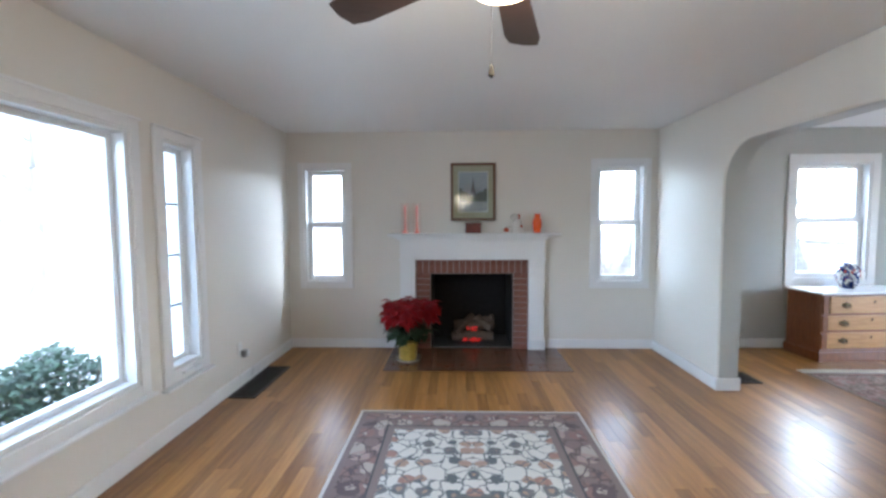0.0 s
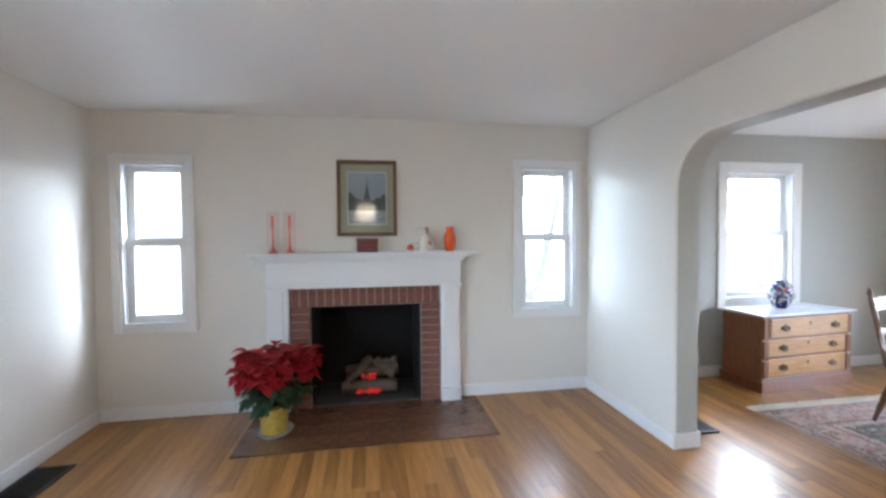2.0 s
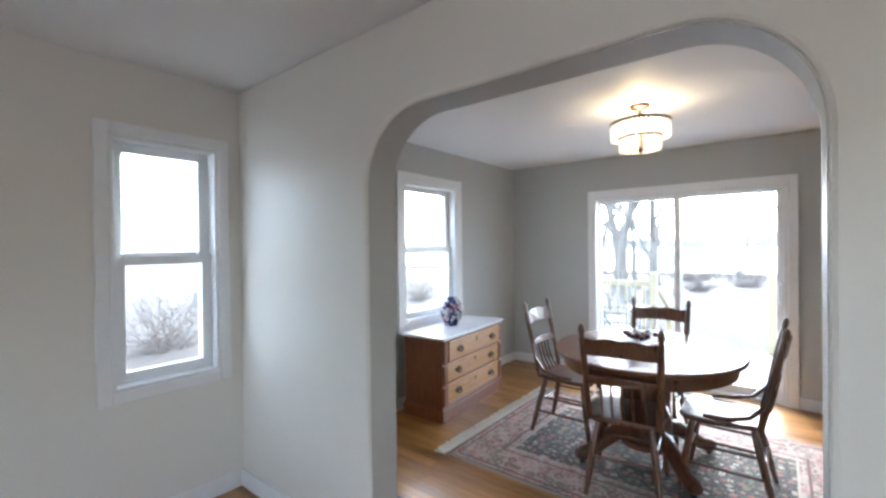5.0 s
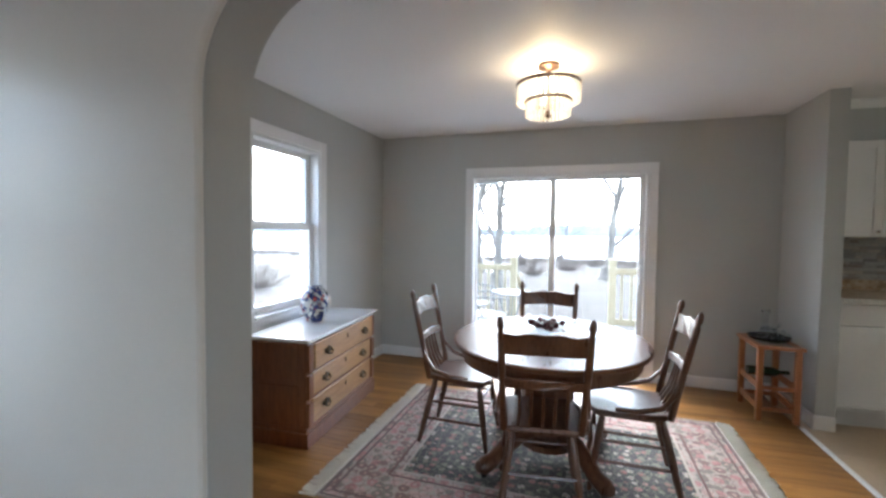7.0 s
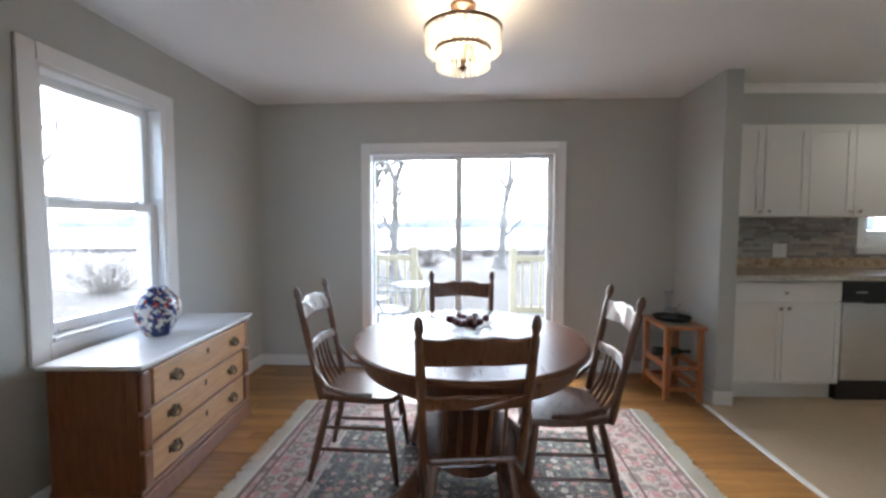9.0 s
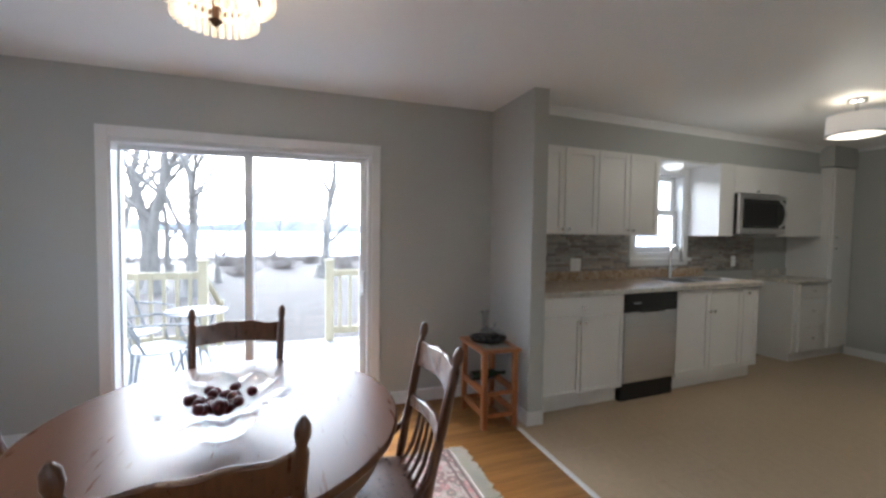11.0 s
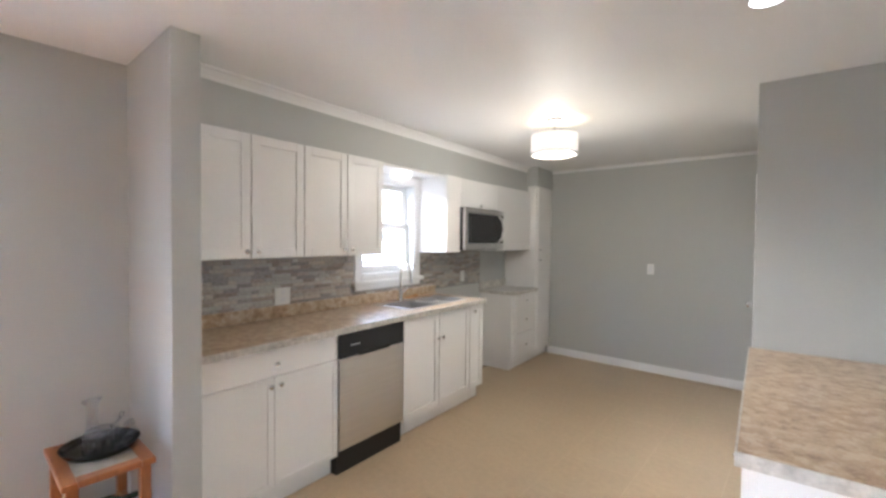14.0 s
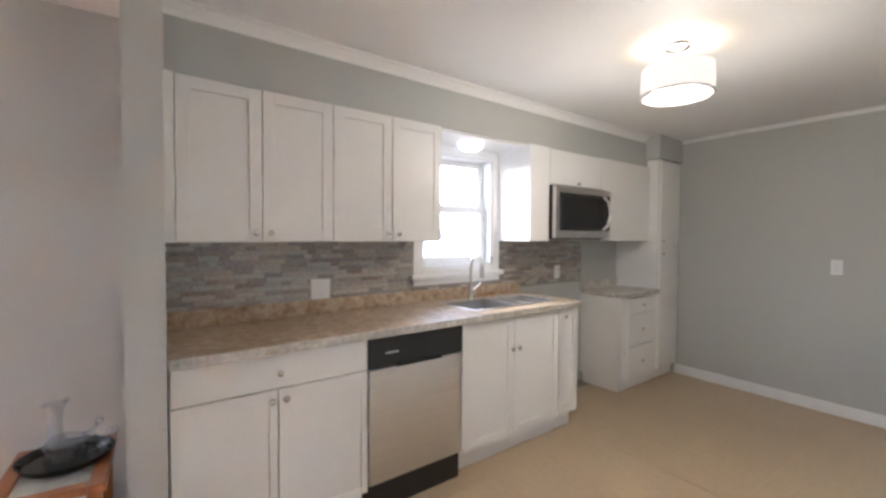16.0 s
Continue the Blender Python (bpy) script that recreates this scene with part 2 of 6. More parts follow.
    def ob(self, name, mat, parent=None, m=None, bevel=0.0, smooth=False, label=""):
        o = new(name, self.data(name, mat, smooth))
        if m:
            o.matrix_world = m
        if parent:
            o.parent = parent
        if bevel:
            k = o.modifiers.new("bevel", "BEVEL")
            k.width, k.segments, k.limit_method = bevel, 2, "ANGLE"
            k.angle_limit = radians(50)
        return tagged(o, label)


def thing(name, label, category, m=None, group="", kind=""):
    o = new(name)
    if m:
        o.matrix_world = m
    return tagged(o, label, category, group, kind)


def structure(o, label, category):
    return tagged(o, label, category, kind="structure")


# ---- the plan ----
XL, XA0, XA1, YL = -0.44, 3.675, 3.845, 6.335      # living room: window wall, arch wall, fireplace wall
YD, XD = 6.393, 7.246                              # dining room: window wall, garden wall
YP0, YP1, XP = 2.48, 2.6, 6.572                 # stub wall beside the kitchen units
YK, H = -2.06, 2.44                               # kitchen end wall, ceiling height
YB = -1.6                                          # wall behind the walk's start
KM = Matrix.Translation((6.706, 1.63, 0)) @ Matrix.Rotation(radians(3.5), 4, "Z")  # the kitchen stands a little askew


def wall(name, axis, a0, a1, b0, b1, holes, mat, label, m=None, z1=H, z0=0.0):
    """A wall along axis from a0 to a1, b0 to b1 thick, with holes (start, end, bottom, top)."""
    k = Mesh()

    def put(p, q, s, t):
        if q - p > 1e-4 and t - s > 1e-4:
            k.box(p, b0, s, q, b1, t) if axis == "x" else k.box(b0, p, s, b1, q, t)
    at = a0
    for p, q, s, t in sorted(holes):
        put(at, p, z0, z1)
        put(p, q, z0, s)
        put(p, q, t, z1)
        at = q
    put(at, a1, z0, z1)
    bmesh.ops.remove_doubles(k.bm, verts=k.bm.verts, dist=1e-5)
    return structure(k.ob(name, mat, m=m), label, "wall")


# living room windows: hole extents
WIN_L, WIN_R = (-0.25, 0.235, 0.75, 2.04), (3.015, 3.545, 0.75, 2.06)
WIN_D = (5.205, 6.005, 0.775, 2.07)
wall("wall_north_living", "x", XL - 0.2, XA1, YL, YL + 0.24, [WIN_L, (1.16, 2.115, 0.0, 0.857), WIN_R], CREAM, "cream painted wall with fireplace and two windows")
wall("wall_north_dining", "x", XA1, XD + 0.25, YD, YD + 0.182, [WIN_D], GREY, "grey painted wall with one sash window")
wall("wall_west_living", "y", YB, YL, XL - 0.2, XL, [(1.95, 4.0, 0.47, 1.99), (4.27, 4.62, 0.44, 1.99)], CREAM, "cream painted wall with picture window")
wall("wall_south_living", "x", XL - 0.2, 4.3, YB - 0.15, YB, [], CREAM, "plain cream painted wall")
wall("wall_east_dining", "y", YP1 - 0.06, YD, XD, XD + 0.25, [(3.64, 5.345, 0.0, 2.0)], GREY, "grey painted wall with sliding glass door")
stub = wall("wall_stub", "x", XP, XD + 0.2, YP0, YP1, [], GREY, "grey stub wall between dining room and kitchen")

# arch wall: an outline with a round-shouldered opening
ay0, ay1, aspring, atop, arad = 3.61, 5.155, 1.74, 2.06, 0.31


def arch_outline(proud):
    """The wall's outline with its opening made smaller by proud."""
    a0, a1, top_ = ay0 + proud, ay1 - proud, atop - proud
    pts = [(YB, 0), (a0, 0), (a0, aspring)]
    for i in range(1, 17):
        a = math.pi - i / 16 * math.pi / 2
        pts.append((a0 + arad + arad * math.cos(a), aspring + (top_ - aspring) * math.sin(a)))
    for i in range(0, 17):
        a = math.pi / 2 - i / 16 * math.pi / 2
        pts.append((a1 - arad + arad * math.cos(a), aspring + (top_ - aspring) * math.sin(a)))
    return pts + [(a1, 0), (YL, 0), (YL, H), (YB, H)]


upright = Matrix(((0, 0, 1, 0), (1, 0, 0, 0), (0, 1, 0, 0), (0, 0, 0, 1)))
k = Mesh()
k.slab(arch_outline(0.0), XA0, XA0 + 0.05, upright)
structure(k.ob("wall_arch", CREAM, bevel=0.015), "cream plaster wall with a wide rounded archway", "wall")
k = Mesh()
k.slab(arch_outline(0.003), XA0 + 0.014, XA1, upright)
structure(k.ob("wall_arch_dining_side", GREY, smooth=True), "grey painted back and reveal of the archway", "wall")

# kitchen walls (askew)
KW = 0.604                                          # local depth of the sink wall
wall("wall_east_kitchen", "y", -4.0, 0.86, KW, KW + 0.2, [(-1.42, -0.72, 1.2, 2.05)], GREY, "grey painted wall behind the kitchen units", m=KM)
wall("wall_south_kitchen", "x", 3.9, 8.2, YK - 0.15, YK, [], GREY, "plain grey kitchen end wall")
wall("wall_stub_kitchen", "y", -3.85, -1.314, -2.225, -2.105, [(-3.55, -2.75, 0.0, 2.03)], GREY, "grey wall end with a white door", m=KM)
wall("wall_stub_return", "x", -3.0, -2.225, -1.434, -1.314, [], GREY, "grey wall behind the end of the counter", m=KM)

structure(Mesh().box(XL - 0.2, YK - 0.15, H, 8.3, YD + 0.2, H + 0.15).ob("ceiling", CEIL), "white painted flat ceiling", "ceiling")
structure(Mesh().box(XL - 0.2, YK - 0.15, -0.2, XD + 0.25, YD + 0.182, -0.02).ob("floor", MORTAR), "subfloor under boards and tiles", "floor")
floor = bpy.data.objects["floor"]
structure(Mesh().box(XD + 0.25, YK - 0.15, -0.2, 8.2, 2.4, -0.02).ob("floor_edge", MORTAR), "subfloor under the kitchen units", "floor")

# soffit over the kitchen units
k = Mesh()
k.box(0.275, -3.85, 2.135, KW, 0.83, H)
structure(k.ob("soffit", GREY, m=KM), "grey boxed soffit above the wall units", "soffit")
structure(Mesh().box(0.13, -3.85, 2.215, 0.275, -3.22, H).ob("soffit_pantry", GREY, m=KM), "grey soffit above the tall unit", "soffit")


def moulding(name, pieces, m=None, label="white painted baseboard", mat=TRIM):
    k = Mesh()
    for p in pieces:
        k.box(*p)
    return structure(k.ob(name, mat, m=m, bevel=0.006), label, name.split("_")[0])


bh, bt = 0.105, 0.018
moulding("baseboard_living", [(XL + bt, YL - bt, 0, 0.80, YL, bh), (2.48, YL - bt, 0, XA0 - bt, YL, bh), (XL, YB, 0, XL + bt, YL, bh),
                              (XA0 - bt, ay1 + 0.0, 0, XA0, YL, bh), (XA0 - bt, YB, 0, XA0, ay0, bh), (XA0 - bt, ay1 - bt, 0, XA1 + bt, ay1, bh), (XA0 - bt, ay0, 0, XA1 + bt, ay0 + bt, bh)])
moulding("baseboard_dining", [(XA1, YD - bt, 0, XD - bt, YD, bh), (XD - bt, 5.42, 0, XD, YD, bh), (XD - bt, YP1 + bt, 0, XD, 3.565, bh),
                              (XP, YP1, 0, XD, YP1 + bt, bh), (XP - bt, YP0 - 0.0, 0, XP, YP1 + bt, bh), (XA1, ay1, 0, XA1 + bt, YD - bt, bh), (XA1, 2.0, 0, XA1 + bt, ay0, bh)])
moulding("baseboard_kitchen", [(4.85, YK, 0, 7.1, YK + bt, 0.095)])
k = Mesh()
k.slab([(0.275, H - 0.062), (0.268, H - 0.062), (0.262, H - 0.045), (0.238, H - 0.016), (0.225, H - 0.012), (0.225, H - 0.001), (0.275, H - 0.001)], -3.84, 0.85, KM @ Matrix(((1, 0, 0, 0), (0, 0, 1, 0), (0, 1, 0, 0), (0, 0, 0, 1))))
structure(k.ob("trim_kitchen_ceiling", CEIL), "white coved ceiling moulding over the soffit", "trim")
moulding("trim_kitchen_end", [(4.8, YK, H - 0.035, 7.2, YK + 0.02, H)], label="narrow white ceiling moulding")
moulding("trim_floor_strip", [(3.9, 2.665, 0, XP - 0.02, 2.70, 0.006)], label="white strip between boards and tiles")


# ---- windows and doors ----
def sash_window(name, w, z0, z1, m, label, casing=0.07, recess=0.085, depth=0.24, sill=0.0):
    """A double-hung window; local x across, y outwards from the wall face, hole w wide from z0 to z1."""
    t = structure(thing(name, label, "window", m), label, "window")
    k, c, h = Mesh(), casing, w / 2
    k.box(-h - c, -0.02, z0 - c, -h, 0.0, z1 + c).box(h, -0.02, z0 - c, h + c, 0.0, z1 + c)
    k.box(-h, -0.02, z1, h, 0.0, z1 + c).box(-h, -0.02, z0 - c, h, 0.0, z0)
    k.ob("casing", TRIM, t, bevel=0.005)
    k = Mesh()
    k.box(-h, -0.012, z0, -h + 0.022, depth, z1).box(h - 0.022, -0.012, z0, h, depth, z1)
    k.box(-h + 0.022, -0.012, z1 - 0.022, h - 0.022, depth, z1).box(-h + 0.022, -0.02, z0, h - 0.022, depth, z0 + 0.02)
    k.ob("jamb", VINYL, t, bevel=0.003)
    zm, s, i = (z0 + z1) / 2 + 0.015, 0.055, h - 0.022
    for nm, a, b, y in (("lower_sash", z0 + 0.02, zm + 0.02, recess), ("upper_sash", zm - 0.02, z1 - 0.022, recess + 0.035)):
        k = Mesh()
        k.box(-i, y, a, -i + s, y + 0.03, b).box(i - s, y, a, i, y + 0.03, b)
        k.box(-i + s, y, a, i - s, y + 0.03, a + (0.06 if nm[0] == "l" else 0.058)).box(-i + s, y, b - 0.05, i - s, y + 0.03, b)
        if nm[0] == "l":
            for u in (-0.35, 0.35):
                k.box(u * w - 0.03, y - 0.012, a + 0.012, u * w + 0.03, y, a + 0.022)
                k.box(u * w - 0.02, y - 0.01, b, u * w + 0.02, y + 0.02, b + 0.012)
        k.ob(nm, VINYL, t, bevel=0.003)
        p = Mesh().box(-i + s - 0.004, y + 0.013, a + 0.036, i - s + 0.004, y + 0.017, b - 0.038).ob("pane", PANE, t)
        p.visible_shadow = False
    if sill:
        k = Mesh()
        k.box(-h - c - 0.03, -0.05, z0 - c - 0.005, h + c + 0.03, 0.0, z0 - c + 0.03).box(-h - c, -0.025, z0 - c - sill, h + c, 0.0, z0 - c - 0.005)
        k.ob("sill", TRIM, t, bevel=0.006)
    return t


for nm, hole, y in (("window_1", WIN_L, YL), ("window_2", WIN_R, YL), ("window_3", WIN_D, YD)):
    sash_window(nm, hole[1] - hole[0], hole[2], hole[3], Matrix.Translation(((hole[0] + hole[1]) / 2, y, 0)), "white double-hung sash window with closed sashes",
                casing=0.062 if nm != "window_3" else 0.088, recess=0.04, depth=0.24 if y == YL else 0.18)
sash_window("window_4", 0.70, 1.2, 2.05, KM @ pose(KW, -1.07, 0, 0, 0, -90), "white double-hung window above the kitchen sink", depth=0.2, recess=0.06, sill=0.05)

# picture window and casement in the west wall (local x across, y outwards)
WM = pose(XL, 0, 0, 0, 0, 90)


def fixed_window(name, y0, y1, z0, z1, bars, label):
    t = structure(thing(name, label, "window", WM), label, "window")
    c = 0.075
    k = Mesh()
    k.box(y0 - c, -0.022, z0 - c, y0, 0, z1 + c).box(y1, -0.022, z0 - c, y1 + c, 0, z1 + c).box(y0, -0.022, z1, y1, 0, z1 + c).box(y0, -0.022, z0 - c, y1, 0, z0)
    k.box(y0 - c - 0.01, -0.034, z1 + c - 0.02, y1 + c + 0.01, -0.022, z1 + c)
    k.ob("casing", TRIM, t, bevel=0.006)
    k = Mesh()
    k.box(y0, -0.01, z0, y0 + 0.03, 0.2, z1).box(y1 - 0.03, -0.01, z0, y1, 0.2, z1).box(y0 + 0.03, -0.01, z1 - 0.03, y1 - 0.03, 0.2, z1).box(y0 + 0.03, -0.01, z0, y1 - 0.03, 0.2, z0 + 0.03)
    k.ob("jamb", VINYL, t, bevel=0.004)
    k, a, b = Mesh(), y0 + 0.03, y1 - 0.03
    s = 0.055 if bars else 0.035
    k.box(a, 0.07, z0 + 0.03, a + s, 0.11, z1 - 0.03).box(b - s, 0.07, z0 + 0.03, b, 0.11, z1 - 0.03)
    k.box(a + s, 0.07, z1 - 0.065, b - s, 0.11, z1 - 0.03).box(a + s, 0.07, z0 + 0.03, b - s, 0.11, z0 + 0.065)
    k.ob("frame", VINYL, t, bevel=0.004)
    step = (z1 - z0 - 0.13) / (bars + 1)
    for i in range(bars):
        z = z0 + 0.065 + step * (i + 1)
        Mesh().box(a + s, 0.075, z - 0.008, b - s, 0.1, z + 0.008).ob("glazing_bar", IRON, t)
    for i in range(bars + 1):
        p = Mesh().box(a + s - 0.004, 0.086, z0 + 0.062 + step * i + 0.004, b - s + 0.004, 0.09, z0 + 0.062 + step * (i + 1)).ob("pane", PANE, t)
        p.visible_shadow = False
    return t


fixed_window("window_5", 1.95, 4.0, 0.47, 1.99, 0, "large fixed picture window in white trim")
w6 = fixed_window("window_6", 4.27, 4.62, 0.44, 1.99, 3, "narrow casement window with dark glazing bars")
Mesh().box(4.36, -0.05, 0.405, 4.56, -0.022, 0.42).rod((4.5, -0.045, 0.42), (4.42, -0.07, 0.45), 0.006).ob("crank", VINYL, w6, label="small white window crank")
moulding("trim_window_sill", [(XL, 1.86, 0.375, XL + 0.055, 4.09, 0.395), (XL, 4.18, 0.335, XL + 0.055, 4.71, 0.355)], label="white painted window sill")

# sliding glass door (local x runs along -y of the world, y outwards)
SM = pose(XD, 4.4925, 0, 0, 0, -90)
sd = structure(thing("door_1", "", "", SM), "white sliding glass door with two tall panes", "door")
h, zt = 0.8525, 2.0
k = Mesh()
k.box(-h - 0.072, -0.022, 0, -h, 0, zt + 0.072).box(h, -0.022, 0, h + 0.072, 0, zt + 0.072).box(-h, -0.022, zt, h, 0, zt + 0.072)
k.ob("casing", TRIM, sd, bevel=0.006)
k = Mesh()
k.box(-h, -0.015, 0, -h + 0.014, 0.2, zt).box(h - 0.03, -0.015, 0, h, 0.2, zt).box(-h + 0.014, -0.015, zt - 0.03, h - 0.03, 0.2, zt).box(-h + 0.014, 0.0, 0, h - 0.03, 0.2, 0.03)
k.ob("frame", VINYL, sd, bevel=0.004)
for nm, a, b, y, sa, sb in (("fixed_panel", -h + 0.014, 0.0, 0.1, 0.012, 0.055), ("sliding_panel", -0.06, h - 0.03, 0.05, 0.055, 0.05)):
    k = Mesh()
    k.box(a, y, 0.03, a + sa, y + 0.035, zt - 0.03).box(b - sb, y, 0.03, b, y + 0.035, zt - 0.03).box(a + sa, y, 0.03, b - sb, y + 0.035, 0.11).box(a + sa, y, zt - 0.066, b - sb, y + 0.035, zt - 0.03)
    k.ob(nm, VINYL, sd, bevel=0.004)
    p = Mesh().box(a + sa - 0.004, y + 0.014, 0.106, b - sb + 0.004, y + 0.019, zt - 0.062).ob("pane", PANE, sd)
    p.visible_shadow = False
Mesh().tube([(h - 0.055, 0.05, 0.9), (h - 0.06, 0.0, 0.92), (h - 0.06, 0.0, 1.08), (h - 0.055, 0.05, 1.1)], 0.012).box(h - 0.075, 0.044, 0.87, h - 0.035, 0.051, 1.13).ob("handle", VINYL, sd, smooth=True)

# kitchen side door
kd = structure(thing("door_2", "", "", KM), "white panelled door in white casing, closed", "door")
k = Mesh()
k.box(-2.105, -3.62, 0, -2.085, -3.55, 2.10).box(-2.105, -2.75, 0, -2.085, -2.68, 2.10).box(-2.105, -3.55, 2.03, -2.085, -2.75, 2.10)
k.ob("casing", TRIM, kd, bevel=0.005)
Mesh().box(-2.15, -3.55, 0.005, -2.112, -2.75, 2.03).ob("leaf", TRIM, kd, bevel=0.003)
Mesh().rod((-2.112, -2.83, 0.98), (-2.07, -2.83, 0.98), 0.012).ball((-2.055, -2.83, 0.98), 0.027).ob("knob", CHROME, kd, smooth=True)


# ---- fireplace ----
fp = thing("fireplace", "white painted mantel round a red brick hearth opening", "fireplace", Matrix.Translation((1.64, YL, 0)))
for s in (-1, 1):
    k = Mesh().box(s * 0.80, -0.085, 0.12, s * 0.63, 0, 1.06).box(s * 0.81, -0.095, 0, s * 0.63, 0, 0.12)
    k.ob("pilaster", TRIM, fp, bevel=0.006)
    Mesh().box(s * 0.76, -0.097, 0.16, s * 0.67, -0.085, 1.0).ob("raised_panel", TRIM, fp, bevel=0.004)
    Mesh().box(s * 0.815, -0.105, 1.0, s * 0.628, -0.085, 1.03).ob("moulding", TRIM, fp, bevel=0.004)
Mesh().box(-0.80, -0.09, 1.06, 0.80, 0, 1.245).box(-0.63, -0.085, 1.014, 0.63, -0.03, 1.06).ob("frieze", TRIM, fp, bevel=0.005)
Mesh().box(-0.83, -0.12, 1.235, 0.83, 0, 1.262).box(-0.86, -0.15, 1.262, 0.86, 0, 1.283).box(-0.92, -0.205, 1.283, 0.955, 0, 1.312).ob("mantelshelf", TRIM, fp, bevel=0.006)
Mesh().box(-0.63, -0.035, 0, -0.462, -0.002, 1.014).box(0.462, -0.035, 0, 0.63, -0.002, 1.014).box(-0.462, -0.035, 0.857, 0.462, -0.002, 1.014).ob("mortar_bed", MORTAR, fp)
bj = Mesh().box(-0.079, -0.02, -0.029, 0.079, 0.02, 0.029).data("brick", BRICK)
bs = Mesh().box(-0.029, -0.02, -0.072, 0.029, 0.02, 0.072).data("brick", BRICK)


def brick(data, x, y, z):
    o = new("brick", data)
    o.parent = fp
    o.matrix_local = pose(x, y, z, random.uniform(-0.4, 0.4), random.uniform(-0.5, 0.5), random.uniform(-0.4, 0.4))


for s in (-1, 1):
    for i in range(13):
        brick(bj, s * 0.546, -0.026, 0.034 + i * 0.0665)
for i in range(18):
    brick(bs, -0.583 + i * 0.0686, -0.026, 0.936)
k = Mesh()
k.box(-0.48, 0.0, 0.0, -0.44, 0.55, 0.857).box(0.44, 0.0, 0.0, 0.48, 0.55, 0.857).box(-0.48, 0.5, 0.0, 0.48, 0.56, 0.857).box(-0.48, 0.0, 0.84, 0.48, 0.56, 0.87)
k.ob("firebox", SOOT, fp)
Mesh().box(-0.44, -0.03, 0.002, 0.44, 0.5, 0.02).ob("firebox_floor", ASH, fp)

# electric log fire
LOGS = wood("pale_fake_log", (0.05, 0.035, 0.025), (0.17, 0.12, 0.085), 0.8, (1, 6, 6), 8, 0.0)
EMBER = glow("red_ember_glow", (1.0, 0.02, 0.01), 0.0055)
lg = thing("electric_log_fire", "grey-brown imitation logs with glowing red embers", "fireplace logs", Matrix.Translation((1.66, YL + 0.17, 0.02)))
k = Mesh()
random.seed(4)
for a, b, r in (((-0.25, 0.02, 0.07), (0.24, 0.0, 0.075), 0.06), ((-0.22, 0.09, 0.18), (0.25, 0.07, 0.19), 0.055), ((-0.2, -0.03, 0.13), (0.0, 0.1, 0.3), 0.04), ((0.22, 0.0, 0.16), (0.05, 0.1, 0.27), 0.045), ((0.24, 0.05, 0.28), (0.1, 0.1, 0.24), 0.035)):
    a, b = Vector(a), Vector(b)
    pts = [a.lerp(b, i / 6) + Vector((0, random.uniform(-0.008, 0.008), random.uniform(-0.008, 0.008))) for i in range(7)]
    k.tube(pts, [r * random.uniform(0.88, 1.08) for _ in pts], 12)
k.ob("log", LOGS, lg, smooth=True)
k = Mesh()
for i in range(26):
    k.ball((random.uniform(-0.11, 0.08), random.uniform(-0.075, -0.03), random.uniform(0.03, 0.06)), random.uniform(0.008, 0.018), 6, (1.5, 1, 0.7))
for i in range(14):
    k.ball((random.uniform(-0.08, 0.05), random.uniform(-0.05, 0.0), random.uniform(0.14, 0.19)), random.uniform(0.006, 0.014), 6, (1.5, 1, 1))
k.ob("ember", EMBER, lg, label="glowing red embers")["kind"] = "stuff"


# ---- living room things ----


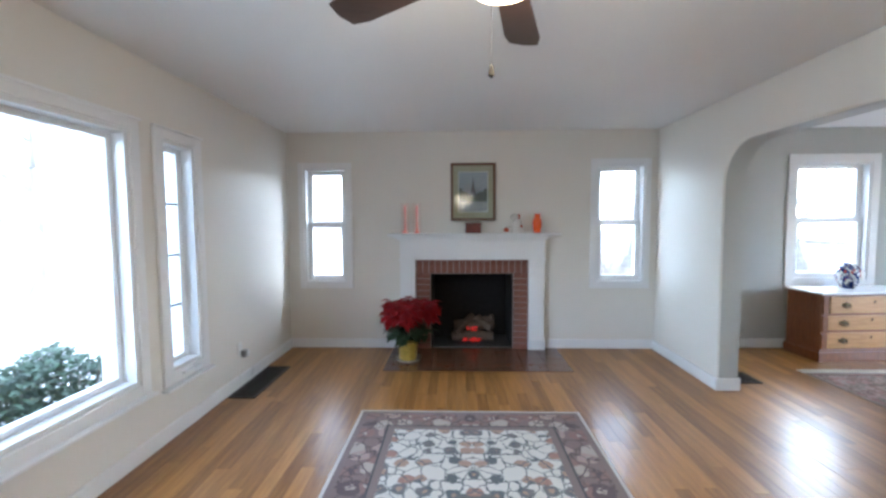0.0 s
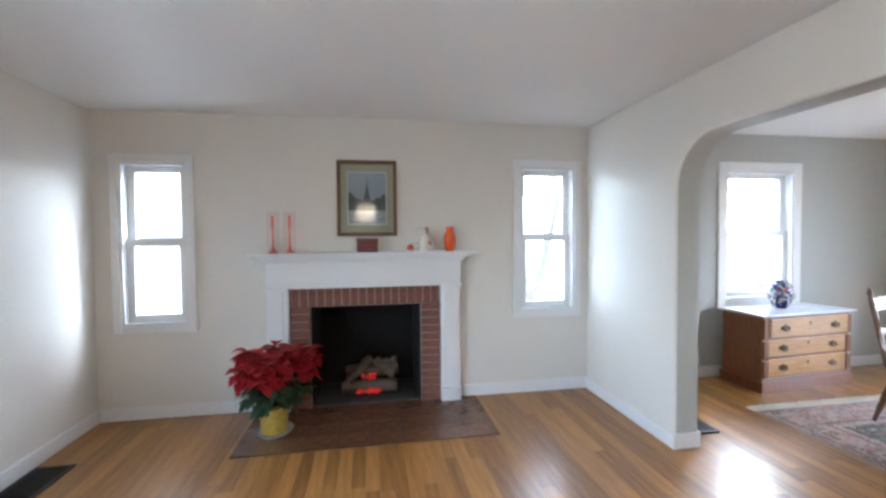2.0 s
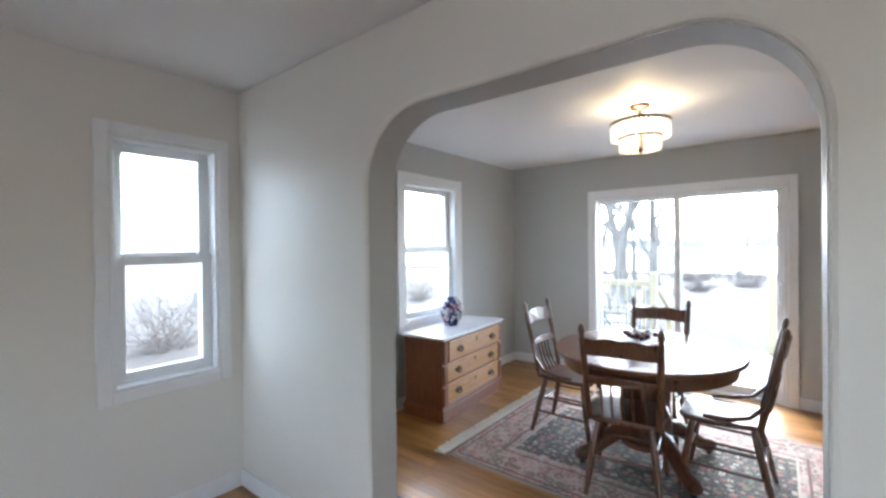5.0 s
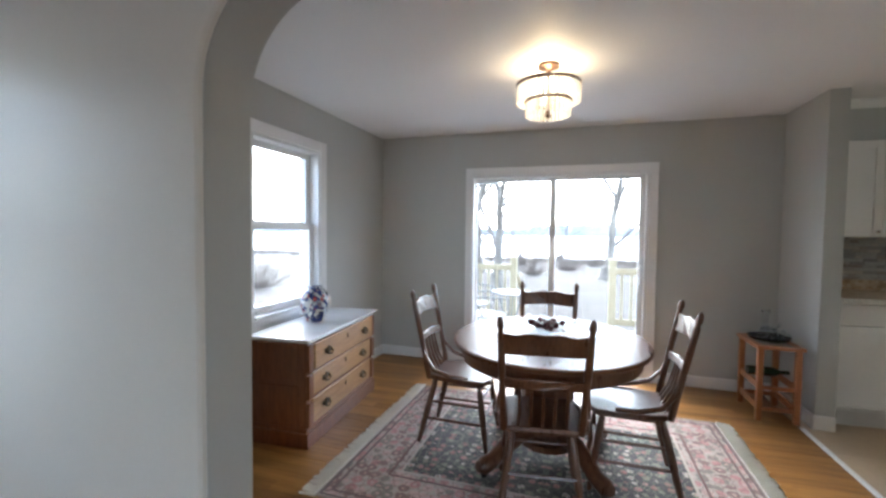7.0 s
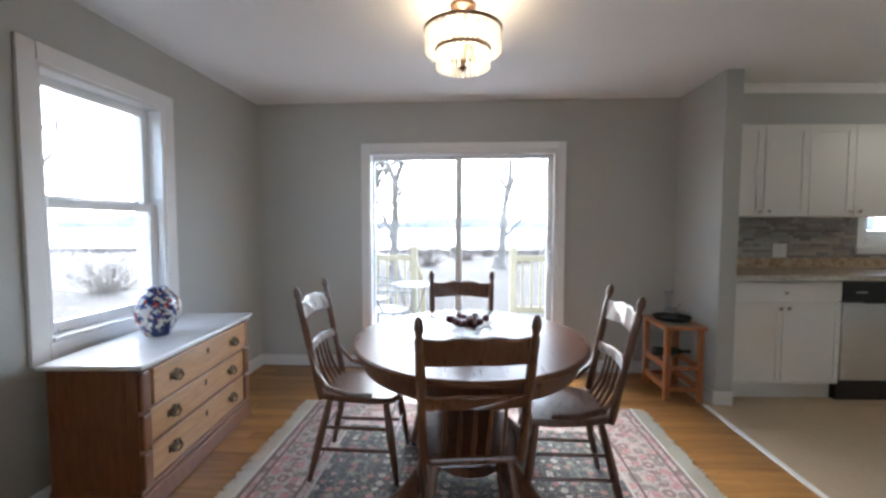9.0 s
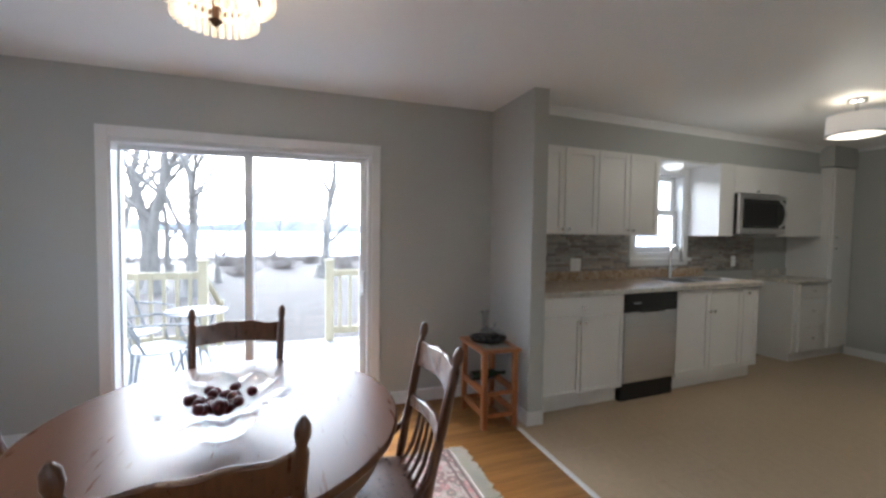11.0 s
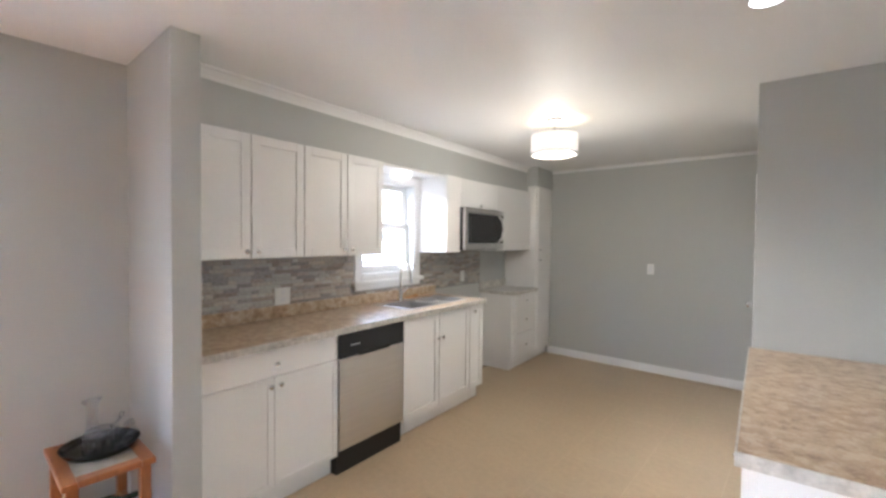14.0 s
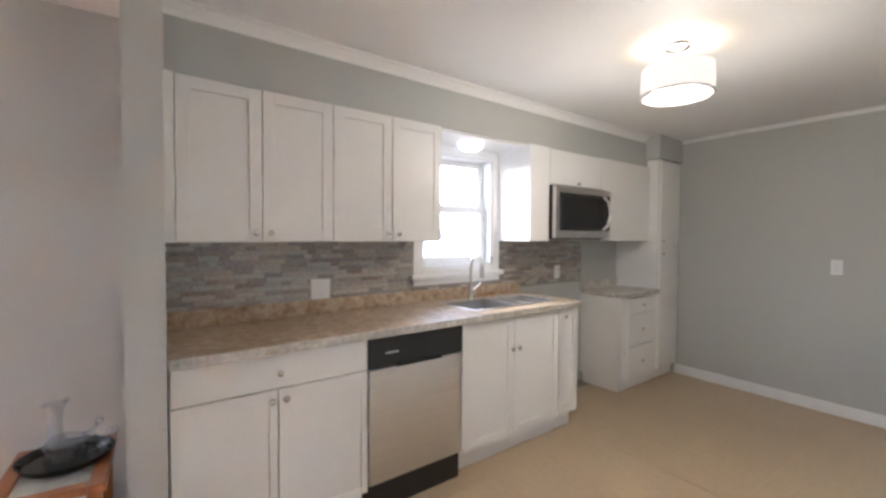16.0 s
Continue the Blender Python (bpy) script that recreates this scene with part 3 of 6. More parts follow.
def rug_material(name, w, d, border, bands, field, flowers, border_ground, border_flowers, scale, bloom=0.42, medallion=False):
    """A woven carpet: edge band, patterned border, guard stripe and a field strewn with mirrored flowers."""
    m, n, l, b = nodes_of(name)
    c = n.new("ShaderNodeTexCoord")
    s = n.new("ShaderNodeSeparateXYZ")
    l.new(c.outputs["Object"], s.inputs[0])
    ax, ay = math_node(n, l, "ABSOLUTE", s.outputs[0]), math_node(n, l, "ABSOLUTE", s.outputs[1])
    edge = math_node(n, l, "MINIMUM", math_node(n, l, "SUBTRACT", w / 2, ax), math_node(n, l, "SUBTRACT", d / 2, ay))
    v = n.new("ShaderNodeCombineXYZ")
    l.new(ax, v.inputs[0]), l.new(ay, v.inputs[1])

    def strew(sc, ground, cols, size, leaf):
        t = n.new("ShaderNodeTexVoronoi")
        t.inputs["Scale"].default_value, t.inputs["Randomness"].default_value = sc, 0.6
        wob = n.new("ShaderNodeTexNoise")
        wob.inputs["Scale"].default_value = sc * 2.5
        l.new(v.outputs[0], wob.inputs["Vector"])
        add = n.new("ShaderNodeVectorMath")
        add.operation = "MULTIPLY_ADD"
        l.new(wob.outputs["Color"], add.inputs[0])
        add.inputs[1].default_value = (0.35 / sc,) * 3
        l.new(v.outputs[0], add.inputs[2])
        l.new(add.outputs[0], t.inputs["Vector"])
        r = n.new("ShaderNodeValToRGB")
        r.color_ramp.interpolation = "CONSTANT"
        for i, q in enumerate(cols):
            e = r.color_ramp.elements[i] if i < 2 else r.color_ramp.elements.new(i / len(cols))
            e.position, e.color = i / len(cols), (*q, 1)
        sp = n.new("ShaderNodeSeparateColor")
        l.new(t.outputs["Color"], sp.inputs[0])
        l.new(sp.outputs[0], r.inputs[0])
        base = mix(n, l, math_node(n, l, "LESS_THAN", t.outputs["Distance"], size), ground, r.outputs[0])
        base = mix(n, l, math_node(n, l, "LESS_THAN", t.outputs["Distance"], size * 0.4), base, cols[-1])
        t2 = n.new("ShaderNodeTexVoronoi")
        t2.feature = "DISTANCE_TO_EDGE"
        t2.inputs["Scale"].default_value = sc * 1.3
        l.new(add.outputs[0], t2.inputs["Vector"])
        return mix(n, l, math_node(n, l, "LESS_THAN", t2.outputs["Distance"], 0.035), base, leaf)
    col = strew(scale, field, flowers, bloom, flowers[0])
    if medallion:
        ripple = tex(n, l, 16, 2)
        ang = math_node(n, l, "ARCTAN2", ay, ax)
        far = math_node(n, l, "SQRT", math_node(n, l, "ADD", math_node(n, l, "POWER", ax, 2.0), math_node(n, l, "POWER", math_node(n, l, "MULTIPLY", ay, 0.75), 2.0)))
        far = math_node(n, l, "ADD", far, math_node(n, l, "MULTIPLY_ADD", math_node(n, l, "COSINE", math_node(n, l, "MULTIPLY", ang, 8.0)), 0.018, math_node(n, l, "MULTIPLY", ripple, 0.03)))
        for reach, q in ((0.2, (0.12, 0.13, 0.13)), (0.165, (0.22, 0.22, 0.2)), (0.13, (0.5, 0.47, 0.42)), (0.11, (0.36, 0.22, 0.17)), (0.06, (0.55, 0.36, 0.25)), (0.04, (0.2, 0.12, 0.1))):
            col = mix(n, l, math_node(n, l, "LESS_THAN", far, reach), col, q)
    col = mix(n, l, math_node(n, l, "LESS_THAN", edge, border), col, strew(scale * 0.9, border_ground, border_flowers, 0.5, border_flowers[0]))
    for lo, hi, q in bands:
        inside = math_node(n, l, "MULTIPLY", math_node(n, l, "GREATER_THAN", edge, lo), math_node(n, l, "LESS_THAN", edge, hi))
        col = mix(n, l, inside, col, q)
    weave = tex(n, l, 260, 2)
    worn = tex(n, l, 3, 3)
    col = mix(n, l, math_node(n, l, "MULTIPLY", weave, 0.18), col, (0.35, 0.3, 0.28))
    col = mix(n, l, math_node(n, l, "MULTIPLY", worn, 0.1), col, (0.45, 0.42, 0.4))
    l.new(col, b.inputs["Base Color"])
    b.inputs["Roughness"].default_value = 0.95
    k = n.new("ShaderNodeBump")
    k.inputs["Strength"].default_value, k.inputs["Distance"].default_value = 0.5, 0.004
    l.new(weave, k.inputs["Height"])
    l.new(k.outputs[0], b.inputs["Normal"])
    return m


CREAMWOOL = plain("cream_wool", (0.85, 0.82, 0.75), 0.95, vary=0.1, grain=200, bump=0.4)
RUG1 = rug_material("ivory_floral_carpet", 1.64, 2.45, 0.27, [(0, 0.022, (0.62, 0.58, 0.52)), (0.022, 0.06, (0.2, 0.15, 0.14)), (0.25, 0.295, (0.2, 0.155, 0.14)), (0.236, 0.25, (0.05, 0.05, 0.06))],
                    (0.7, 0.68, 0.62), [(0.1, 0.12, 0.13), (0.35, 0.2, 0.15), (0.16, 0.16, 0.16), (0.4, 0.27, 0.2)], (0.2, 0.14, 0.13), [(0.09, 0.06, 0.065), (0.38, 0.28, 0.24), (0.24, 0.14, 0.12), (0.44, 0.38, 0.32)], 8.0, 0.36, True)
RUG2 = rug_material("dark_floral_carpet", 1.7, 2.3, 0.36, [(0, 0.018, (0.32, 0.26, 0.22)), (0.018, 0.03, (0.08, 0.05, 0.05)), (0.06, 0.075, (0.12, 0.07, 0.07)), (0.29, 0.305, (0.12, 0.05, 0.05)), (0.345, 0.36, (0.45, 0.38, 0.32))],
                    (0.035, 0.033, 0.035), [(0.2, 0.2, 0.14), (0.42, 0.2, 0.19), (0.5, 0.42, 0.37), (0.3, 0.11, 0.1)], (0.42, 0.35, 0.3), [(0.2, 0.12, 0.11), (0.42, 0.2, 0.19), (0.2, 0.18, 0.15), (0.5, 0.34, 0.3)], 17.0, 0.33)
rug = thing("area_rug", "ivory and mauve floral wool rug on boards", "rug", Matrix.Translation((1.565, 3.465, 0)))
Mesh().box(-0.82, -1.225, 0.001, 0.82, 1.225, 0.011).ob("carpet", RUG1, rug, bevel=0.004)
rug = thing("oriental_rug", "dark floral oriental rug with cream fringe under table", "rug", Matrix.Translation((5.58, 4.41, 0)))
Mesh().box(-0.85, -1.15, 0.001, 0.85, 1.15, 0.010).ob("carpet", RUG2, rug, bevel=0.003)
k = Mesh()
rnd = random.Random(3)
for s in (-1, 1):
    for i in range(170):
        x = -0.845 + i * 1.69 / 169
        dx, ln = rnd.uniform(-0.012, 0.012), rnd.uniform(0.06, 0.085)
        k.rod((x, s * 1.145, 0.008), (x + dx, s * (1.165 + ln), 0.007), 0.009, 0.006, 5)
tagged(k.ob("fringe", CREAMWOOL, rug, label="knotted cream wool fringe"), kind="stuff")


def register(name, x0, y0, x1, y1, along):
    t = thing(name, "black metal floor register with open slots", "floor vent")
    k = Mesh()
    k.box(x0, y0, 0.001, x1, y0 + 0.02, 0.012).box(x0, y1 - 0.02, 0.001, x1, y1, 0.012).box(x0, y0 + 0.02, 0.001, x0 + 0.02, y1 - 0.02, 0.012).box(x1 - 0.02, y0 + 0.02, 0.001, x1, y1 - 0.02, 0.012)
    k.box(x0 + 0.02, y0 + 0.02, 0.0008, x1 - 0.02, y1 - 0.02, 0.003)
    k.ob("frame", VENT, t)
    k = Mesh()
    a, b = (y0, y1) if along == "y" else (x0, x1)
    q = a + 0.03
    while q < b - 0.03:
        k.box(x0 + 0.02, q, 0.003, x1 - 0.02, q + 0.006, 0.010) if along == "y" else k.box(q, y0 + 0.02, 0.003, q + 0.006, y1 - 0.02, 0.010)
        q += 0.016
    tagged(k.ob("slat", VENT, t), kind="stuff")


register("floor_register", XL + 0.03, 4.90, -0.185, 5.65, "y")
register("floor_register", 3.88, 5.30, 4.16, 5.57, "x")
register("floor_register", 6.93, 4.25, 7.12, 4.75, "y")


def plate(name, m, label, w=0.075, h=0.12, slots=True):
    t = thing(name, label, "outlet" if slots else "switch", m)
    Mesh().box(-w / 2, -0.006, -h / 2, w / 2, 0, h / 2).ob("cover", WHITEPLASTIC, t, bevel=0.002)
    for z in ((-0.027, 0.027) if slots else (0.0,)):
        Mesh().box(-0.017, -0.009, z - (0.014 if slots else 0.03), 0.017, -0.006, z + (0.014 if slots else 0.03)).ob("socket" if slots else "rocker", VINYL, t, bevel=0.002)
    return t


plate("wall_outlet", pose(XL, 5.17, 0.33, 0, 0, 90), "white duplex wall outlet above baseboard")
pl = thing("plug_in_freshener", "small clear and grey plug-in freshener on outlet", "air freshener", pose(XL + 0.009, 5.2, 0.29, 0, 0, 90))
Mesh().box(-0.035, -0.05, -0.035, 0.03, 0.0, 0.03).ob("body", plain("grey_plastic", (0.35, 0.36, 0.36), 0.3), pl, bevel=0.012)
Mesh().ball((0.0, -0.055, 0.0), 0.026, 12, (1, 0.4, 1)).ob("grille", VINYL, pl, smooth=True)
plate("light_switch", pose(5.82, YK, 1.2, 0, 0, 180), "white rocker light switch on grey wall", slots=False)
plate("wall_outlet", KM @ pose(KW - 0.012, 0.02, 1.11, 0, 0, 90) @ pose(0, 0, 0, 0, 0, 180), "white double outlet on mosaic tiles", w=0.12)
plate("wall_outlet", KM @ pose(KW - 0.012, -2.25, 1.11, 0, 0, 90) @ pose(0, 0, 0, 0, 0, 180), "white outlet on mosaic tiles")

# framed picture above the mantel
PAINT, pn, pl_, pb = nodes_of("misty_tower_print")
co = pn.new("ShaderNodeTexCoord")
sp = pn.new("ShaderNodeSeparateXYZ")
pl_.new(co.outputs["Object"], sp.inputs[0])
px, pz = sp.outputs[0], sp.outputs[2]
rough_n = tex(pn, pl_, 30, 4)
fog = ramp(pn, pl_, math_node(pn, pl_, "MULTIPLY_ADD", rough_n, 0.12, pz), -0.05, 0.26)
colr = mix(pn, pl_, fog, (0.24, 0.27, 0.3), (0.3, 0.36, 0.42))
apx = math_node(pn, pl_, "ABSOLUTE", px)
treeline = math_node(pn, pl_, "LESS_THAN", math_node(pn, pl_, "MULTIPLY_ADD", rough_n, 0.12, pz), math_node(pn, pl_, "MULTIPLY_ADD", apx, 0.6, 0.01))
above = math_node(pn, pl_, "GREATER_THAN", math_node(pn, pl_, "MULTIPLY_ADD", rough_n, 0.1, pz), -0.06)
colr = mix(pn, pl_, math_node(pn, pl_, "MULTIPLY", treeline, above), colr, (0.07, 0.09, 0.08))
path_ = math_node(pn, pl_, "LESS_THAN", math_node(pn, pl_, "MULTIPLY_ADD", rough_n, 0.08, pz), -0.06)
colr = mix(pn, pl_, math_node(pn, pl_, "MULTIPLY", path_, ramp(pn, pl_, rough_n, 0.35, 0.7)), colr, (0.4, 0.4, 0.38))
tower = math_node(pn, pl_, "LESS_THAN", math_node(pn, pl_, "SUBTRACT", apx, math_node(pn, pl_, "POWER", math_node(pn, pl_, "MAXIMUM", math_node(pn, pl_, "SUBTRACT", 0.16, pz), 0.0), 2.0)), 0.003)
tower = math_node(pn, pl_, "MULTIPLY", tower, math_node(pn, pl_, "MULTIPLY", math_node(pn, pl_, "GREATER_THAN", pz, -0.05), math_node(pn, pl_, "LESS_THAN", pz, 0.16)))
colr = mix(pn, pl_, tower, colr, (0.08, 0.085, 0.1))
pl_.new(colr, pb.inputs["Base Color"])
pb.inputs["Roughness"].default_value = 0.6
FRAMEWOOD = wood("brown_frame_wood", (0.07, 0.03, 0.015), (0.17, 0.08, 0.04), 0.35, (6, 6, 6), 6)
MATBOARD = plain("olive_mat_board", (0.36, 0.36, 0.25), 0.8, vary=0.03, bump=0.05)
pic = thing("framed_picture", "brown-framed print of a tower, leaning on mantel wall", "picture", pose(1.656, YL - 0.014, 1.766, -1.2, 0, 0))
k, w, h = Mesh(), 0.25, 0.32
for a in ((-w, -0.025, -h, -w + 0.03, 0.012, h), (w - 0.03, -0.025, -h, w, 0.012, h), (-w + 0.03, -0.025, h - 0.03, w - 0.03, 0.012, h), (-w + 0.03, -0.025, -h, w - 0.03, 0.012, -h + 0.03)):
    k.box(*a)
k.ob("frame", FRAMEWOOD, pic, bevel=0.006)
Mesh().box(-w + 0.03, -0.004, -h + 0.03, w - 0.03, 0.01, h - 0.03).ob("mat", MATBOARD, pic)
Mesh().box(-0.165, -0.0055, -0.225, 0.165, -0.003, 0.225).ob("liner", plain("pale_liner", (0.6, 0.62, 0.6), 0.7), pic)
Mesh().box(-0.157, -0.0075, -0.217, 0.157, -0.004, 0.217).ob("print", PAINT, pic)
p = Mesh().box(-w + 0.03, -0.016, -h + 0.03, w - 0.03, -0.014, h - 0.03).ob("pane", glass("coated_picture_glass", gloss=0.012), pic)
p.visible_shadow = False

# things on the mantelshelf
MZ = 1.312
REDLEATHER = plain("dark_red_leather", (0.13, 0.022, 0.018), 0.45, vary=0.2, grain=60, bump=0.2)
bx = thing("small_box", "dark red ribbed box under the picture", "box", Matrix.Translation((1.655, YL - 0.1, MZ)))
Mesh().box(-0.085, -0.04, 0, 0.085, 0.04, 0.085).box(-0.088, -0.043, 0.085, 0.088, 0.043, 0.115).ob("case", REDLEATHER, bx, bevel=0.004)
for i in range(2):
    Mesh().box(-0.08, -0.0425, 0.025 + i * 0.03, 0.08, -0.04, 0.031 + i * 0.03).ob("rib", plain("dull_red_band", (0.22, 0.06, 0.05), 0.5), bx)
ORANGE = plain("orange_glaze", (0.75, 0.1, 0.015), 0.15, vary=0.06, grain=20, bump=0.0, coat=0.6)
vs = thing("orange_vase", "glossy orange ceramic vase on mantelshelf", "vase", Matrix.Translation((2.35, YL - 0.11, MZ)))
Mesh().lathe([(0.0, 0.0), (0.032, 0.0), (0.038, 0.01), (0.05, 0.07), (0.052, 0.11), (0.044, 0.15), (0.03, 0.178), (0.032, 0.2), (0.036, 0.208), (0.031, 0.208), (0.026, 0.18), (0.0, 0.17)], 28).ob("body", ORANGE, vs, smooth=True)
CHINA = plain("white_china", (0.75, 0.72, 0.68), 0.25, vary=0.03, bump=0.0, coat=0.4)
REDCHINA = plain("orange_red_china", (0.5, 0.09, 0.04), 0.3, vary=0.1, bump=0.0, coat=0.4)
fg = thing("china_ornament", "white and red china dog ornament on mantelshelf", "ornament", Matrix.Translation((2.11, YL - 0.11, MZ)) @ Matrix.Diagonal((1.3, 1.2, 1.15, 1)))
Mesh().lathe([(0.0, 0), (0.05, 0.0), (0.052, 0.04), (0.04, 0.09), (0.026, 0.13), (0.0, 0.14)], 16, (0.02, 0, 0)).ball((-0.005, -0.01, 0.15), 0.03, 12, (1.2, 0.9, 1)).ball((-0.045, -0.015, 0.035), 0.035, 12, (1.4, 0.8, 0.8)).ob("body", CHINA, fg, smooth=True)
for at, r_, q in (((0.03, -0.005, 0.155), 0.018, (0.7, 1.2, 1.4)), ((-0.075, -0.03, 0.03), 0.022, (1.2, 0.8, 1)), ((0.04, -0.03, 0.06), 0.02, (1, 0.7, 1))):
    Mesh().ball(at, r_, 10, q).ob("patch", REDCHINA, fg, smooth=True)
TINT = glass("pink_tinted_glass", (0.99, 0.94, 0.93))
PINK = plain("pink_wax", (0.75, 0.22, 0.16), 0.4, vary=0.05, bump=0.0)
for dx in (0.0, 0.13):
    cd = thing("candle_holder", "pink candle in a tall clear glass cylinder", "candle holder", Matrix.Translation((0.905 + dx, YL - 0.1, MZ)), group="candles on the mantel")
    Mesh().lathe([(0.03, 0), (0.032, 0.012), (0.016, 0.025), (0.009, 0.06), (0.006, 0.16), (0.006, 0.2)], 14).ob("stem", PINK, cd, smooth=True)
    Mesh().lathe([(0.011, 0.2), (0.012, 0.3), (0.004, 0.305)], 14).ob("candle", PINK, cd, smooth=True)
    g = Mesh().lathe([(0.047, 0.0), (0.047, 0.33)], 24)
    g = g.ob("cylinder", TINT, cd, smooth=True)
    g.visible_shadow = False

# poinsettia
LEAFRED = plain("red_bract", (0.3, 0.005, 0.01), 0.5, vary=0.25, grain=30, broad=8, bump=0.2)
LEAFGREEN = plain("dark_green_leaf", (0.035, 0.075, 0.035), 0.5, vary=0.25, grain=30, broad=8, bump=0.2)
GOLDFOIL = plain("gold_foil", (0.62, 0.44, 0.09), 0.35, 0.4, vary=0.15, grain=25, bump=0.5)
po = thing("poinsettia", "red poinsettia in a gold foil wrapped pot", "potted plant", Matrix.Translation((0.96, 5.90, 0.007)))
k = Mesh()
prof, nseg = [(0.0, 0.0), (0.085, 0.0), (0.09, 0.02), (0.1, 0.19), (0.115, 0.2)], 28
k.lathe(prof, nseg)
for v in k.bm.verts:
    a = math.atan2(v.co.y, v.co.x)
    if v.co.z > 0.01:
        v.co.x *= 1 + 0.05 * math.sin(9 * a)
        v.co.y *= 1 + 0.05 * math.sin(9 * a)
k.ob("pot", GOLDFOIL, po, smooth=True)
Mesh().lathe([(0.0, 0.001), (0.125, 0.001), (0.14, 0.022), (0.134, 0.022), (0.12, 0.008), (0.0, 0.008)], 28).ob("saucer", plain("clear_saucer", (0.35, 0.33, 0.28), 0.2), po, smooth=True)
rnd = random.Random(5)


def leaf(k, at, out, up, ln, wd):
    """A pointed leaf of eight faces, folded along its middle and drooping."""
    out, side = Vector(out).normalized(), Vector(out).cross(Vector(up)).normalized()
    nrm = side.cross(out)
    rows_ = []
    for i, (f, g) in enumerate(((0, 0.05), (0.25, 0.75), (0.5, 1.0), (0.75, 0.6), (1.0, 0.02))):
        c = Vector(at) + out * ln * f - Vector((0, 0, 1)) * ln * 0.35 * f * f
        rows_.append([k.bm.verts.new(c + side * wd * g / 2 * s + nrm * (0.12 * wd * g * abs(s))) for s in (-1, 0, 1)])
    for a, b in zip(rows_, rows_[1:]):
        for j in (0, 1):
            k.bm.faces.new((a[j], a[j + 1], b[j + 1], b[j]))


red, green, stems = Mesh(), Mesh(), Mesh()
for i in range(20):
    a, r = rnd.uniform(0, 6.283), 0.23 * math.sqrt(rnd.random())
    top = Vector((r * math.cos(a) * 1.15, r * math.sin(a) * 0.9, 0.66 - 1.6 * r * r - rnd.uniform(0, 0.12)))
    stems.tube([(0.03 * math.cos(a), 0.03 * math.sin(a), 0.17), top * 0.6 + Vector((0, 0, 0.12)), top], 0.005, 6)
    for j in range(17):
        b = 2.4 * j + a
        lift = 0.42 - 0.15 * (j % 6)
        leaf(red, top + Vector((0, 0, -0.004 * j)), (math.cos(b), math.sin(b), lift), (0, 0, 1), rnd.uniform(0.1, 0.15), rnd.uniform(0.085, 0.125))
    for j in range(5):
        b = rnd.uniform(0, 6.283)
        leaf(green, top * 0.8 - Vector((0, 0, rnd.uniform(0.08, 0.2))), (math.cos(b), math.sin(b), -0.1), (0, 0, 1), rnd.uniform(0.1, 0.15), rnd.uniform(0.06, 0.08))
for i in range(30):
    b = rnd.uniform(0, 6.283)
    leaf(green, (0.06 * math.cos(b), 0.06 * math.sin(b), rnd.uniform(0.22, 0.4)), (math.cos(b), math.sin(b), 0.1), (0, 0, 1), rnd.uniform(0.12, 0.17), 0.075)
tagged(red.ob("bract", LEAFRED, po, label="red poinsettia bracts"), kind="stuff")
tagged(green.ob("leaf", LEAFGREEN, po, label="dark green leaves"), kind="stuff")
tagged(stems.ob("stem", LEAFGREEN, po), kind="stuff")

# ceiling fan
FANWOOD = wood("dark_fan_blade", (0.02, 0.012, 0.01), (0.06, 0.035, 0.028), 0.4, (1, 10, 10), 6)
fan = thing("ceiling_fan", "dark bladed ceiling fan with a lit glass bowl", "ceiling fan", Matrix.Translation((1.6, 2.78, 0)))
Mesh().lathe([(0.07, H), (0.07, H - 0.05), (0.02, H - 0.06), (0.02, H - 0.12), (0.1, H - 0.13), (0.12, H - 0.19), (0.11, H - 0.27), (0.06, H - 0.29), (0.0, H - 0.29)], 28).ob("motor", BRONZE, fan, smooth=True)
for i in range(5):
    a = radians(76 + 72 * i)
    t = Matrix.Rotation(a, 4, "Z") @ Matrix.Translation((0, 0, H - 0.26)) @ Matrix.Rotation(radians(11), 4, "X")
    out = [(0.17, -0.05), (0.56, -0.072), (0.63, -0.06), (0.645, 0.0), (0.63, 0.06), (0.56, 0.072), (0.17, 0.05)]
    Mesh().slab(out, -0.004, 0.004, t).ob("blade", FANWOOD, fan, bevel=0.002)
    Mesh().box(0.08, -0.018, -0.012, 0.23, 0.018, -0.005, t).ob("bracket", BRONZE, fan)
BOWL = glow("lit_frosted_glass", (1.0, 0.72, 0.42), 0.3)
Mesh().lathe([(0.12, H - 0.3), (0.115, H - 0.33), (0.08, H - 0.365), (0.0, H - 0.38)], 28).ob("bowl", BOWL, fan, smooth=True)
Mesh().rod((-0.03, 0.0, H - 0.36), (-0.03, 0.0, H - 0.56), 0.0005, n=5).lathe([(0.0, 0.02), (0.006, 0.01), (0.009, -0.012), (0.0, -0.022)], 10, (-0.03, 0, H - 0.58)).ob("pull_chain", plain("matte_dark_cord", (0.03, 0.025, 0.02), 0.95, vary=0.05, bump=0.0), fan)
bulb("fan_light", 1.6, 2.78, H - 0.44, 1.9, 0.17, (1.0, 0.76, 0.5))


